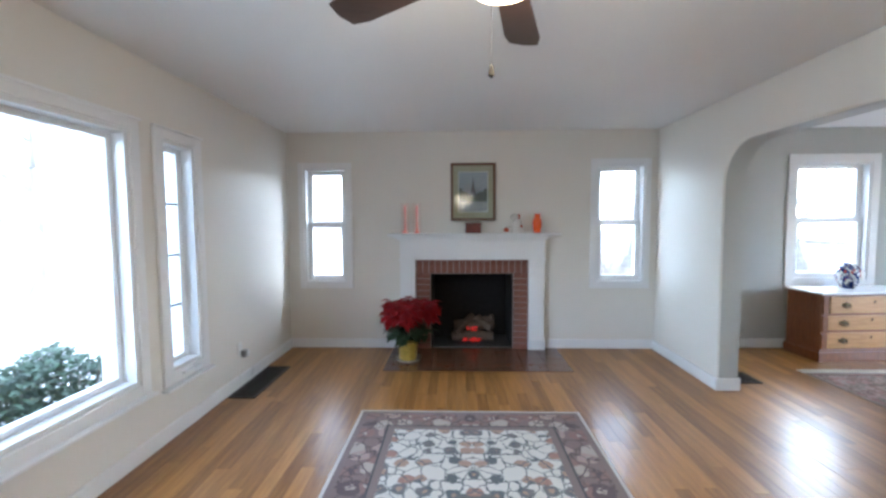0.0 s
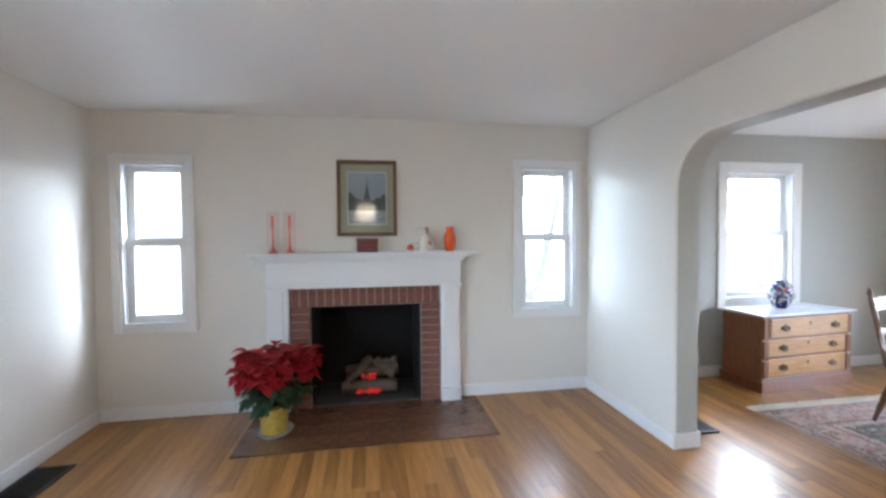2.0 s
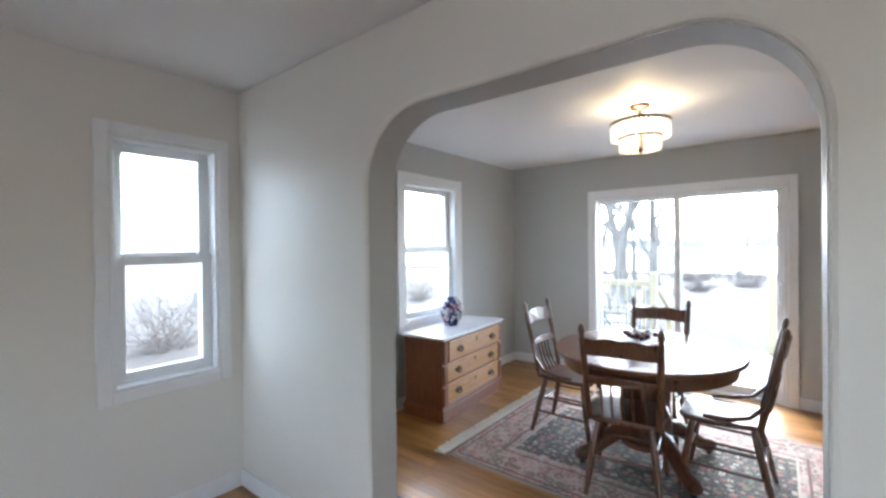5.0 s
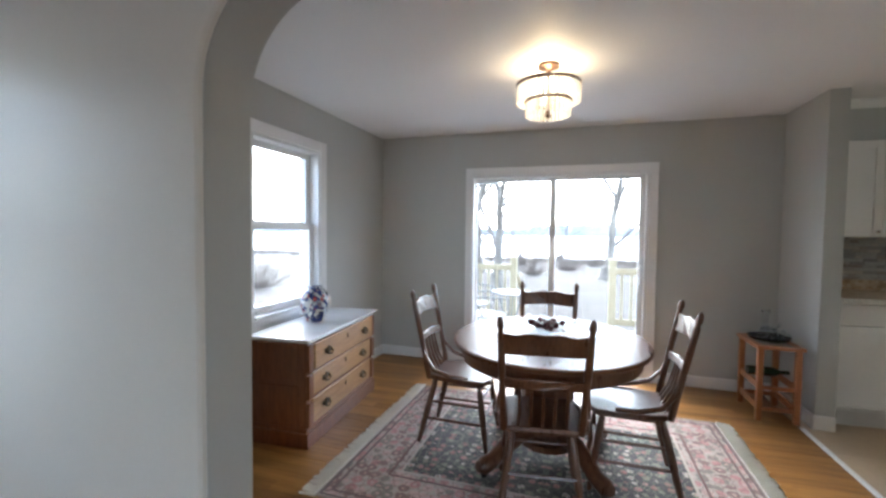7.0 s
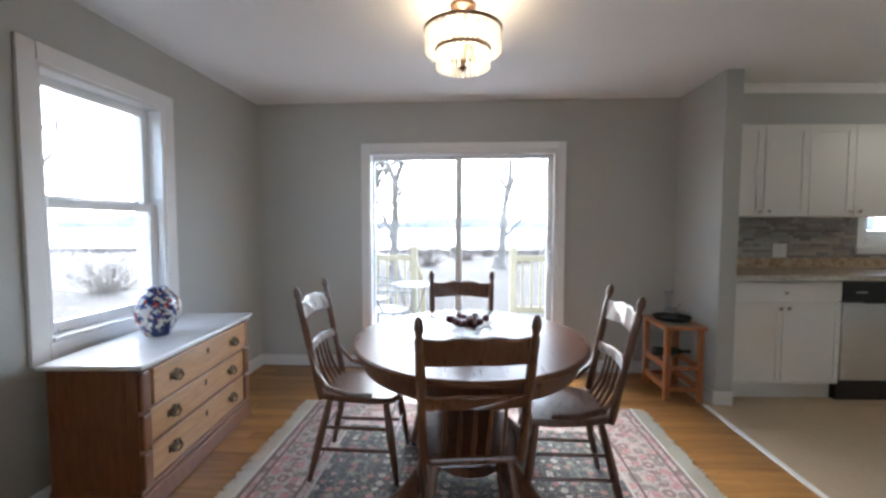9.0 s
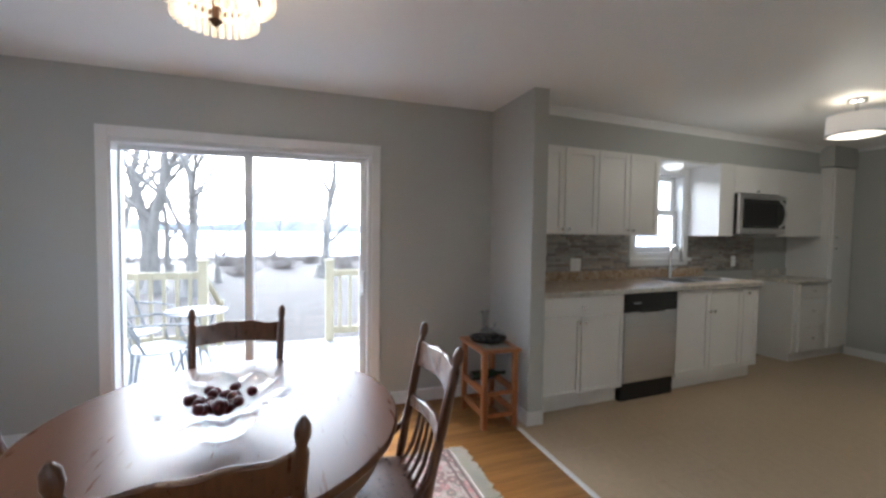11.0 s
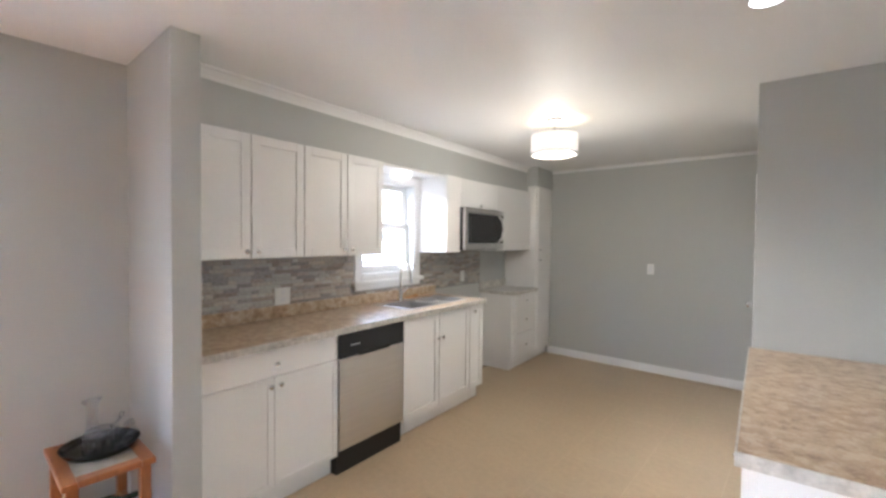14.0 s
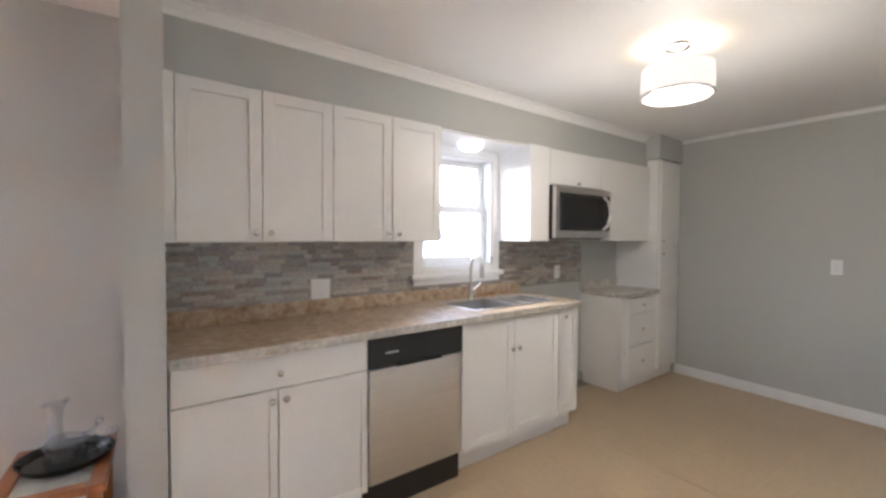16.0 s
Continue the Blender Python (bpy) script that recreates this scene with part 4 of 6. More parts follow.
# ---- dining room things ----
def dining_chair(m):
    """A pressed-back oak chair; local y points the way it faces, origin on the floor under the seat."""
    t = thing("dining_chair", "dark-stained oak chair with turned spindles and finials", "chair", m, group="chairs round the table")
    sx, sz = 0.205, 0.45
    seat = [(-0.17, -0.19), (0.17, -0.19), (0.2, -0.1), (0.225, 0.08), (0.215, 0.19), (0.15, 0.225), (-0.15, 0.225), (-0.215, 0.19), (-0.225, 0.08), (-0.2, -0.1)]
    Mesh().slab(seat, sz - 0.032, sz).ob("seat", WALNUT, t, bevel=0.012)
    turn = ((0.0, 0.013), (0.12, 0.015), (0.3, 0.02), (0.36, 0.016), (0.4, 0.021), (0.75, 0.02), (1.0, 0.015))
    for s in (-1, 1):
        for y0, y1, x0, x1 in ((0.215, 0.15, 0.205, 0.155), (-0.24, -0.14, 0.2, 0.14)):
            a, b = Vector((s * x0, y0, 0.002)), Vector((s * x1, y1, sz - 0.02))
            Mesh().tube([a.lerp(b, f) for f, _ in turn], [r for _, r in turn], 10).ob("leg", WALNUT, t, smooth=True)
        base, top = Vector((s * 0.185, -0.175, sz - 0.02)), Vector((s * sx, -0.285, 0.965))
        prof = ((0, 0.017), (0.1, 0.019), (0.3, 0.016), (0.45, 0.018), (0.47, 0.014), (0.5, 0.018), (0.68, 0.019), (0.8, 0.018), (0.92, 0.018), (0.95, 0.012), (1.0, 0.019), (1.05, 0.016), (1.08, 0.005))
        Mesh().tube([base.lerp(top, f) for f, _ in prof], [r for _, r in prof], 10).ob("post", WALNUT, t, smooth=True)
        Mesh().tube([(s * 0.197, -0.225, 0.68), (s * 0.21, -0.2, 0.58), (s * 0.222, -0.13, 0.5), (s * 0.222, -0.02, 0.468), (s * 0.2, 0.09, 0.46)], [0.008, 0.011, 0.013, 0.014, 0.01], 8).ob("hip_bracket", WALNUT, t, smooth=True)
        for z in (0.16, 0.27):
            Mesh().rod((s * (0.2 - z * 0.1), 0.2 - z * 0.12, z), (s * (0.195 - z * 0.11), -0.23 + z * 0.2, z), 0.009, n=8).ob("stretcher", WALNUT, t)
    for y, z in ((0.185, 0.2), (0.17, 0.31), (-0.2, 0.22)):
        Mesh().rod((-0.185, y, z), (0.185, y, z), 0.009, n=8).ob("stretcher", WALNUT, t)

    def rail(name, za, zb, wave):
        k, pts = Mesh(), []
        n = 14
        for i in range(n + 1):
            u = i / n * 2 - 1
            crest = wave * (math.cos(u * math.pi) * 0.5 + 0.5) - wave * 0.35 * math.cos(3 * u * math.pi)
            pts.append((u * 0.195, zb + crest))
        low = [(u, za + 0.35 * wave * math.cos(u / 0.195 * math.pi)) for u, _ in pts[::-1]]
        zc = (za + zb) / 2
        yc = -0.175 - 0.11 * (zc - sz) / (0.965 - sz)
        lean = math.atan2(0.11, 0.965 - sz)
        m2 = Matrix.Translation((0, yc, zc)) @ Matrix.Rotation(lean, 4, "X") @ Matrix.Translation((0, 0, -zc)) @ Matrix(((1, 0, 0, 0), (0, 0, 1, 0), (0, 1, 0, 0), (0, 0, 0, 1)))
        k.slab(pts + low, -0.009, 0.009, m2)
        for v in k.bm.verts:
            v.co.y -= 0.03 * (1 - (v.co.x / 0.2) ** 2)
        k.ob(name, WALNUT, t, bevel=0.003)
    rail("top_rail", 0.83, 0.925, 0.012)
    rail("middle_rail", 0.66, 0.705, 0.008)
    for i in range(5):
        x = -0.11 + i * 0.055
        Mesh().tube([(x * 1.05, -0.165, sz - 0.01), (x, -0.215, 0.53), (x, -0.235, 0.6), (x, -0.25, 0.67)], [0.007, 0.01, 0.008, 0.006], 8).ob("spindle", WALNUT, t, smooth=True)
    return t


near_chair = dining_chair(pose(5.10, 4.43, 0.011, 0, 0, -90 + 8))
for x, y, a in ((5.965, 4.475, 90), (5.64, 5.0, 180), (5.455, 3.96, 0)):
    copy_thing(near_chair, pose(x, y, 0.011, 0, 0, a))

# pedestal table
tb = thing("dining_table", "oval dark oak pedestal table with scrolled feet", "table", Matrix.Translation((5.52, 4.42, 0.011)))
oval = lambda a, b, n=56: [(a * math.cos(6.28318 * i / n), b * math.sin(6.28318 * i / n)) for i in range(n)]
Mesh().slab(oval(0.65, 0.58), 0.727, 0.755).ob("top", WALNUT_TOP, tb, bevel=0.008, smooth=True)
Mesh().slab(oval(0.60, 0.53), 0.64, 0.727).ob("apron", WALNUT, tb, bevel=0.008, smooth=True)
Mesh().lathe([(0.0, 0.1), (0.17, 0.1), (0.175, 0.14), (0.14, 0.17), (0.16, 0.2), (0.16, 0.56), (0.13, 0.6), (0.2, 0.64)], 14).ob("pedestal", WALNUT, tb)
for i in range(4):
    a = radians(45 + 90 * i)
    c, s = math.cos(a), math.sin(a)
    path = [(0.12, 0.2), (0.22, 0.19), (0.32, 0.13), (0.40, 0.075), (0.47, 0.055), (0.5, 0.06)]
    Mesh().tube([(c * r, s * r, z) for r, z in path], [0.055, 0.055, 0.048, 0.045, 0.05, 0.03], 10).ob("foot", WALNUT, tb, smooth=True)
    Mesh().rod((c * 0.46, s * 0.46, 0.0), (c * 0.46, s * 0.46, 0.03), 0.02).ob("caster", BLACK, tb)

# glass bowl with dark balls on the table
TZ = 0.766
bw = thing("glass_bowl", "scalloped clear glass footed bowl on table", "bowl", Matrix.Translation((5.38, 4.42, TZ + 0.001)))
k = Mesh()
k.lathe([(0.0, 0.0), (0.068, 0.0), (0.062, 0.014), (0.042, 0.03), (0.07, 0.042), (0.12, 0.072), (0.155, 0.1), (0.2, 0.112), (0.205, 0.117), (0.155, 0.107), (0.115, 0.08), (0.06, 0.05), (0.0, 0.045)], 72)
for v in k.bm.verts:
    r = math.hypot(v.co.x, v.co.y)
    if r > 0.11:
        a = math.atan2(v.co.y, v.co.x)
        lift = (r - 0.11) / 0.12
        v.co.z += 0.016 * lift * math.sin(11 * a)
        v.co.x *= 1 + 0.05 * lift * math.cos(11 * a)
        v.co.y *= 1 + 0.05 * lift * math.cos(11 * a)
k.ob("bowl", CRYSTAL, bw, smooth=True)
CHERRY = plain("dark_red_pod", (0.09, 0.008, 0.014), 0.4, vary=0.3, grain=40, bump=0.3)
rnd = random.Random(8)
for i in range(34):
    a, r = rnd.uniform(0, 6.283), 0.1 * math.sqrt(rnd.random())
    fr = thing("potpourri_ball", "dark red dried ball in glass bowl", "ornament", Matrix.Translation((5.38 + r * math.cos(a), 4.42 + r * math.sin(a), TZ + 0.078 + 0.3 * r + rnd.uniform(0, 0.02))), group="balls in the bowl")
    Mesh().ball((0, 0, 0), 0.019, 10, (1, 0.95, 0.9)).ob("ball", CHERRY, fr, smooth=True)

# chandelier of glass rods
ch = thing("chandelier", "two-tier round glass rod flush light, lit", "ceiling lamp", Matrix.Translation((5.58, 4.46, 0)))
Mesh().lathe([(0.065, H), (0.065, H - 0.02), (0.02, H - 0.03), (0.012, H - 0.04), (0.012, H - 0.305), (0.024, H - 0.31), (0.0, H - 0.335)], 20).ob("stem", BRONZE, ch, smooth=True)
k = Mesh()
for r, z in ((0.19, H - 0.125), (0.135, H - 0.225)):
    pts = [(r * math.cos(6.28318 * i / 40), r * math.sin(6.28318 * i / 40), z) for i in range(41)]
    k.tube(pts, 0.010, 8)
for i in range(3):
    a = 2.094 * i
    k.rod((0, 0, H - 0.06), (0.19 * math.cos(a), 0.19 * math.sin(a), H - 0.125), 0.004, n=6)
    k.rod((0, 0, H - 0.225), (0.135 * math.cos(a), 0.135 * math.sin(a), H - 0.225), 0.004, n=6)
k.ob("ring", BRONZE, ch)
ROD, rn, rl, rb = nodes_of("lit_glass_rod")
rb.inputs["Base Color"].default_value = (0.92, 0.88, 0.8, 1)
rb.inputs["Roughness"].default_value = 0.15
rb.inputs["Transmission Weight"].default_value = 0.7
rl.new(mix(rn, rl, rn.new("ShaderNodeObjectInfo").outputs["Random"], (0.7, 0.5, 0.3), (1.0, 0.9, 0.76)), rb.inputs["Emission Color"])
rb.inputs["Emission Strength"].default_value = 0.025
r1 = Mesh().rod((0, 0, 0), (0, 0, -0.105), 0.0095, n=8).data("glass_rod", ROD, True)
for r, z, n in ((0.186, H - 0.13, 44), (0.13, H - 0.21, 32)):
    for i in range(n):
        o = new("glass_rod", r1)
        o.parent = ch
        o.location = (r * math.cos(6.28318 * i / n), r * math.sin(6.28318 * i / n), z)
FILAMENT = glow("warm_bulb", (1.0, 0.8, 0.52), 0.6)
for i in range(4):
    a = 1.571 * i + 0.4
    Mesh().ball((0.08 * math.cos(a), 0.08 * math.sin(a), H - 0.19), 0.022, 10, (1, 1, 1.4)).ob("lamp_bulb", FILAMENT, ch, smooth=True)
bulb("chandelier_light", 5.58, 4.46, H - 0.13, 1.2, 0.05, (1.0, 0.7, 0.4))

# dresser with marble top
DM = pose(5.645, 6.14, 0, 0, 0, 4.5)
dr = thing("dresser", "oak three-drawer dresser with white marble top", "dresser", DM)
Mesh().box(-0.53, -0.2, 0.1, 0.53, 0.2, 0.69).ob("case", REDOAK, dr, bevel=0.004)
Mesh().box(-0.55, -0.225, 0.001, 0.55, 0.21, 0.1).box(-0.54, -0.212, 0.1, 0.54, 0.2, 0.125).ob("plinth", REDOAK, dr, bevel=0.006)
for s in (-1, 1):
    for z0, z1 in ((0.13, 0.29), (0.31, 0.47), (0.49, 0.67)):
        Mesh().box(s * 0.53 - s * 0.0, -0.225, z0, s * 0.47, -0.2, z1).ob("corner_post", REDOAK, dr, bevel=0.008)
    for z0, z1 in ((0.15, 0.4), (0.43, 0.67)):
        Mesh().box(s * 0.53, -0.15, z0, s * 0.536, 0.15, z1).ob("side_panel", REDOAK, dr, bevel=0.004)
for z0, z1, y in ((0.14, 0.3, -0.215), (0.325, 0.475, -0.215), (0.5, 0.67, -0.232)):
    d = Mesh().box(-0.465, y, z0, 0.465, -0.2, z1).ob("drawer", GOLDEN, dr, bevel=0.004)
    for s in (-1, 1):
        x, z = s * 0.3, (z0 + z1) / 2
        k = Mesh().box(x - 0.046, y - 0.004, z - 0.017, x + 0.046, y, z + 0.017).ball((x, y - 0.004, z), 0.026, 8, (1, 0.2, 1.3))
        k.tube([(x - 0.038, y - 0.004, z + 0.006), (x - 0.033, y - 0.02, z - 0.014), (x, y - 0.025, z - 0.026), (x + 0.033, y - 0.02, z - 0.014), (x + 0.038, y - 0.004, z + 0.006)], 0.005, 6)
        k.ob("pull", BRASS, d)
    Mesh().ball((0, y - 0.002, (z0 + z1) / 2 + 0.03), 0.014, 8, (0.8, 0.3, 1.3)).ob("keyhole", BRASS, d)
Mesh().box(-0.565, -0.25, 0.69, 0.565, 0.215, 0.713).ob("marble_top", MARBLE, dr, bevel=0.006, label="white marble top")

IMARI, im, il, ib = nodes_of("blue_red_white_porcelain")
v1 = im.new("ShaderNodeTexVoronoi")
v1.inputs["Scale"].default_value = 48
ic = im.new("ShaderNodeTexCoord")
il.new(ic.outputs["Object"], v1.inputs["Vector"])
cr = im.new("ShaderNodeValToRGB")
cr.color_ramp.interpolation = "CONSTANT"
for i, (p_, q) in enumerate(((0.0, (0.015, 0.025, 0.12)), (0.45, (0.6, 0.6, 0.62)), (0.66, (0.35, 0.03, 0.025)), (0.8, (0.03, 0.05, 0.2)))):
    e = cr.color_ramp.elements[i] if i < 2 else cr.color_ramp.elements.new(p_)
    e.position, e.color = p_, (*q, 1)
isp = im.new("ShaderNodeSeparateColor")
il.new(v1.outputs["Color"], isp.inputs[0])
il.new(isp.outputs[0], cr.inputs[0])
il.new(mix(im, il, math_node(im, il, "GREATER_THAN", tex(im, il, 40, 3), 0.57), cr.outputs[0], (0.6, 0.6, 0.6)), ib.inputs["Base Color"])
ib.inputs["Roughness"].default_value, ib.inputs["Coat Weight"].default_value = 0.2, 0.5
gj = thing("porcelain_jar", "round blue, red and white porcelain jar on dresser", "vase", Matrix.Translation((5.62, 6.17, 0.7135)) @ Matrix.Diagonal((1, 1, 1.14, 1)))
Mesh().lathe([(0.0, 0.0), (0.06, 0.0), (0.065, 0.01), (0.095, 0.06), (0.11, 0.12), (0.1, 0.18), (0.07, 0.215), (0.055, 0.222), (0.057, 0.235), (0.045, 0.235), (0.0, 0.21)], 32).ob("body", IMARI, gj, smooth=True)
Mesh().ball((0.055, -0.06, 0.125), 0.055, 14, (0.8, 0.8, 1.1)).ob("medallion", CHINA, gj, smooth=True)

# wine stand
ws = thing("wine_stand", "small orange pine stand with bottle rack shelves", "side table", Matrix.Translation((6.80, 2.815, 0)))
for sx in (-0.19, 0.19):
    for sy in (-0.12, 0.12):
        Mesh().box(sx - 0.02, sy - 0.02, 0.001, sx + 0.02, sy + 0.02, 0.55).ob("leg", STANDWOOD, ws, bevel=0.004)
k = Mesh()
k.box(-0.225, -0.155, 0.55, 0.225, -0.105, 0.578).box(-0.225, 0.105, 0.55, 0.225, 0.155, 0.578).box(-0.225, -0.105, 0.55, -0.17, 0.105, 0.578).box(0.17, -0.105, 0.55, 0.225, 0.105, 0.578)
k.ob("top_frame", STANDWOOD, ws, bevel=0.005)
Mesh().box(-0.17, -0.105, 0.552, 0.17, 0.105, 0.572).ob("tile_inlay", plain("pale_painted_tile", (0.45, 0.45, 0.4), 0.25, vary=0.2, grain=12, bump=0.0), ws, label="pale green painted tile inlay")
for z in (0.08, 0.24):
    for sy in (-0.12, 0.12):
        k = Mesh().box(-0.17, sy - 0.012, z, 0.17, sy + 0.012, z + 0.05)
        k.ob("rack_rail", STANDWOOD, ws, bevel=0.004)
    for sx in (-0.19, 0.19):
        Mesh().box(sx - 0.012, -0.1, z, sx + 0.012, 0.1, z + 0.03).ob("end_rail", STANDWOOD, ws, bevel=0.003)
LACQUER = plain("black_lacquer", (0.012, 0.012, 0.013), 0.22, vary=0.05, bump=0.0)
tr = thing("round_tray", "round black lacquer tray on stand", "tray", Matrix.Translation((6.845, 2.80, 0.579)))
Mesh().lathe([(0.0, 0.0), (0.128, 0.0), (0.145, 0.026), (0.138, 0.026), (0.124, 0.007), (0.0, 0.007)], 32).ob("dish", LACQUER, tr, smooth=True)
dc = thing("glass_decanter", "clear blown glass decanter on four small feet", "decanter", pose(6.86, 2.805, 0.5865, 0, 0, -60))
k = Mesh().ball((0, 0, 0.052), 0.052, 20, (1.35, 0.9, 0.72))
k.lathe([(0.034, 0.06), (0.022, 0.095), (0.02, 0.16), (0.024, 0.19), (0.036, 0.215), (0.033, 0.217)], 20, (-0.028, 0, 0.0))
k.ob("flask", CRYSTAL, dc, smooth=True)
for sx in (-0.045, 0.045):
    for sy in (-0.026, 0.026):
        Mesh().lathe([(0.0, 0.0), (0.009, 0.001), (0.011, 0.01), (0.007, 0.028), (0.0, 0.034)], 12, (sx, sy, 0.0)).ob("foot", CRYSTAL, dc, smooth=True)
k = Mesh().tube([(0.06, 0, 0.06), (0.085, 0, 0.066), (0.105, 0, 0.085)], [0.012, 0.009, 0.008])
k.tube([(0.112 + 0.012 * math.cos(a), 0, 0.095 + 0.012 * math.sin(a)) for a in [0.5236 * i for i in range(13)]], 0.0045)
k.ob("spout", CRYSTAL, dc, smooth=True)
for sx in (-0.062, 0.006):
    Mesh().ball((sx, 0, 0.216), 0.011, 10).ob("lip_bead", CRYSTAL, dc, smooth=True)
for x, y in ((6.80, 2.735), (6.92, 2.72)):
    g = thing("cordial_glass", "small clear stemmed glass lying on tray", "glassware", pose(x, y, 0.6095, 86, 0, 35), group="glass on the tray")
    Mesh().lathe([(0.0, 0.0), (0.022, 0.0), (0.005, 0.007), (0.004, 0.03), (0.018, 0.045), (0.022, 0.075), (0.019, 0.075), (0.0, 0.04)], 18).ob("body", CRYSTAL, g, smooth=True)
BOTTLE = plain("dark_green_bottle", (0.02, 0.045, 0.02), 0.12, vary=0.1, bump=0.0, coat=0.5)
bt_ = thing("wine_bottle", "dark green wine bottle lying in rack", "bottle", pose(6.80, 2.955, 0.331, 90, 0, 0))
Mesh().lathe([(0.0, 0.0), (0.036, 0.0), (0.037, 0.18), (0.015, 0.22), (0.014, 0.28), (0.0, 0.28)], 18).ob("body", BOTTLE, bt_, smooth=True)


# ---- kitchen ----
def kt(name, label, category, u=0.0, v=0.0, z=0.0, group=""):
    return thing(name, label, category, KM @ Matrix.Translation((u, v, z)), group=group)


def knob(parent, u, v, z):
    Mesh().rod((u, v, z), (u - 0.018, v, z), 0.006, n=10).lathe([(0.0, 0.0), (0.014, 0.0), (0.015, 0.008), (0.008, 0.013), (0.0, 0.013)], 14, (u - 0.016, v, z), Matrix.Rotation(-math.pi / 2, 4, "Y")).ob("knob", CHROME, parent, smooth=True, label="round brushed metal knob")


def shaker(parent, u, v0, v1, z0, z1, knobs=(), flat=False, mid=0.055):
    """A cabinet front at depth u, from v0 to v1, with a framed panel."""
    k, f, g = Mesh(), mid, 0.003
    v0, v1, z0, z1 = min(v0, v1) + g, max(v0, v1) - g, z0 + g, z1 - g
    if flat:
        k.box(u, v0, z0, u + 0.019, v1, z1)
    else:
        k.box(u, v0, z0, u + 0.019, v0 + f, z1).box(u, v1 - f, z0, u + 0.019, v1, z1).box(u, v0 + f, z0, u + 0.019, v1 - f, z0 + f).box(u, v0 + f, z1 - f, u + 0.019, v1 - f, z1)
        k.box(u + 0.007, v0 + f, z0 + f, u + 0.018, v1 - f, z1 - f)
    d = k.ob("drawer" if flat else "door", CABINET, parent, bevel=0.0018)
    for v, z in knobs:
        knob(d, u, v, z)


UF, BF = 0.245, 0.0
# wall units left of the window
for v0, v1 in ((0.797, 0.08), (0.08, -0.64)):
    t = kt("wall_cabinet", "white shaker wall cabinet with two closed doors", "cabinet", group="kitchen wall cabinets")
    Mesh().box(UF + 0.02, v1 + 0.001, 1.40, KW - 0.001, v0 - 0.001, 2.134).ob("body", CABINET, t, bevel=0.002)
    vm = (v0 + v1) / 2
    shaker(t, UF, vm, v0, 1.402, 2.13, [(vm + 0.035, 1.445)])
    shaker(t, UF, v1, vm, 1.402, 2.13, [(vm - 0.035, 1.445)])
    if v0 > 0.5:
        Mesh().box(UF + 0.004, v0, 1.40, KW - 0.001, 0.865, 2.134).ob("filler", CABINET, t)
# narrow unit right of the window, unit over the microwave, end unit
t = kt("wall_cabinet", "white narrow wall cabinet beside the window", "cabinet", group="kitchen wall cabinets")
Mesh().box(UF, -1.70, 1.40, KW - 0.001, -1.475, 2.134).ob("body", CABINET, t, bevel=0.002)
t = kt("wall_cabinet", "white low cabinet above the microwave", "cabinet", group="kitchen wall cabinets")
Mesh().box(UF + 0.02, -2.41, 1.845, KW - 0.001, -1.702, 2.134).ob("body", CABINET, t, bevel=0.002)
shaker(t, UF, -2.41, -1.702, 1.85, 2.13, [(-2.056, 1.875)], flat=True)
t = kt("wall_cabinet", "white wall cabinet beside the tall unit", "cabinet", group="kitchen wall cabinets")
Mesh().box(UF, -3.264, 1.40, KW - 0.001, -2.412, 2.134).ob("body", CABINET, t, bevel=0.002)
nk = kt("window_recess_lining", "white boards lining the recess over the sink", "panel")
Mesh().box(0.29, -1.473, 2.115, KW - 0.022, -0.622, 2.134).ob("top_board", CABINET, nk)
lt = kt("recess_light", "small round white light above the sink window", "ceiling lamp", 0.44, -1.05, 0)
Mesh().lathe([(0.09, 2.114), (0.09, 2.08), (0.06, 2.06), (0.0, 2.055)], 24).ob("shade", glow("lit_white_glass", (1.0, 0.97, 0.92), 0.08), lt, smooth=True)

# microwave
mw = kt("microwave", "stainless microwave with black door under cabinet", "microwave", 0, -2.055, 0)
Mesh().box(0.2, -0.345, 1.42, KW - 0.02, 0.345, 1.843).ob("body", BLACK, mw, bevel=0.004)
Mesh().box(0.17, -0.385, 1.425, 0.2, 0.375, 1.835).ob("front", STEEL, mw, bevel=0.004)
Mesh().box(0.165, -0.37, 1.485, 0.171, 0.325, 1.785).ob("window", BLACKGLASS, mw, bevel=0.003)
Mesh().box(0.1635, -0.225, 1.515, 0.1652, 0.285, 1.755).ob("mesh_screen", BLACK, mw, bevel=0.002)
Mesh().tube([(0.168, -0.265, 1.49), (0.135, -0.285, 1.53), (0.12, -0.305, 1.63), (0.135, -0.285, 1.74), (0.168, -0.265, 1.78)], 0.012).ob("handle", STEEL, mw, smooth=True)

# base units
Z0, ZT = 0.125, 0.918
t = kt("base_cabinet", "white base cabinet with a drawer and two doors", "cabinet", group="kitchen base cabinets")
Mesh().box(BF + 0.02, 0.001, Z0, KW - 0.002, 0.845, ZT).ob("body", CABINET, t, bevel=0.002)
Mesh().box(BF + 0.07, 0.001, 0.001, KW - 0.05, 0.845, Z0).ob("toe_kick", CABINET, t)
shaker(t, BF, 0.0, 0.845, 0.758, 0.914, [(0.435, 0.83)], flat=True)
shaker(t, BF, 0.44, 0.845, 0.13, 0.758, [(0.47, 0.711)], mid=0.035)
shaker(t, BF, 0.0, 0.44, 0.13, 0.758, [(0.41, 0.711)], mid=0.035)
t = kt("base_cabinet", "white sink base cabinet with two doors", "cabinet", group="kitchen base cabinets")
Mesh().box(BF + 0.02, -1.52, Z0, KW - 0.002, -0.615, 0.70).box(BF + 0.02, -1.52, 0.70, BF + 0.04, -0.615, ZT).ob("body", CABINET, t, bevel=0.002)
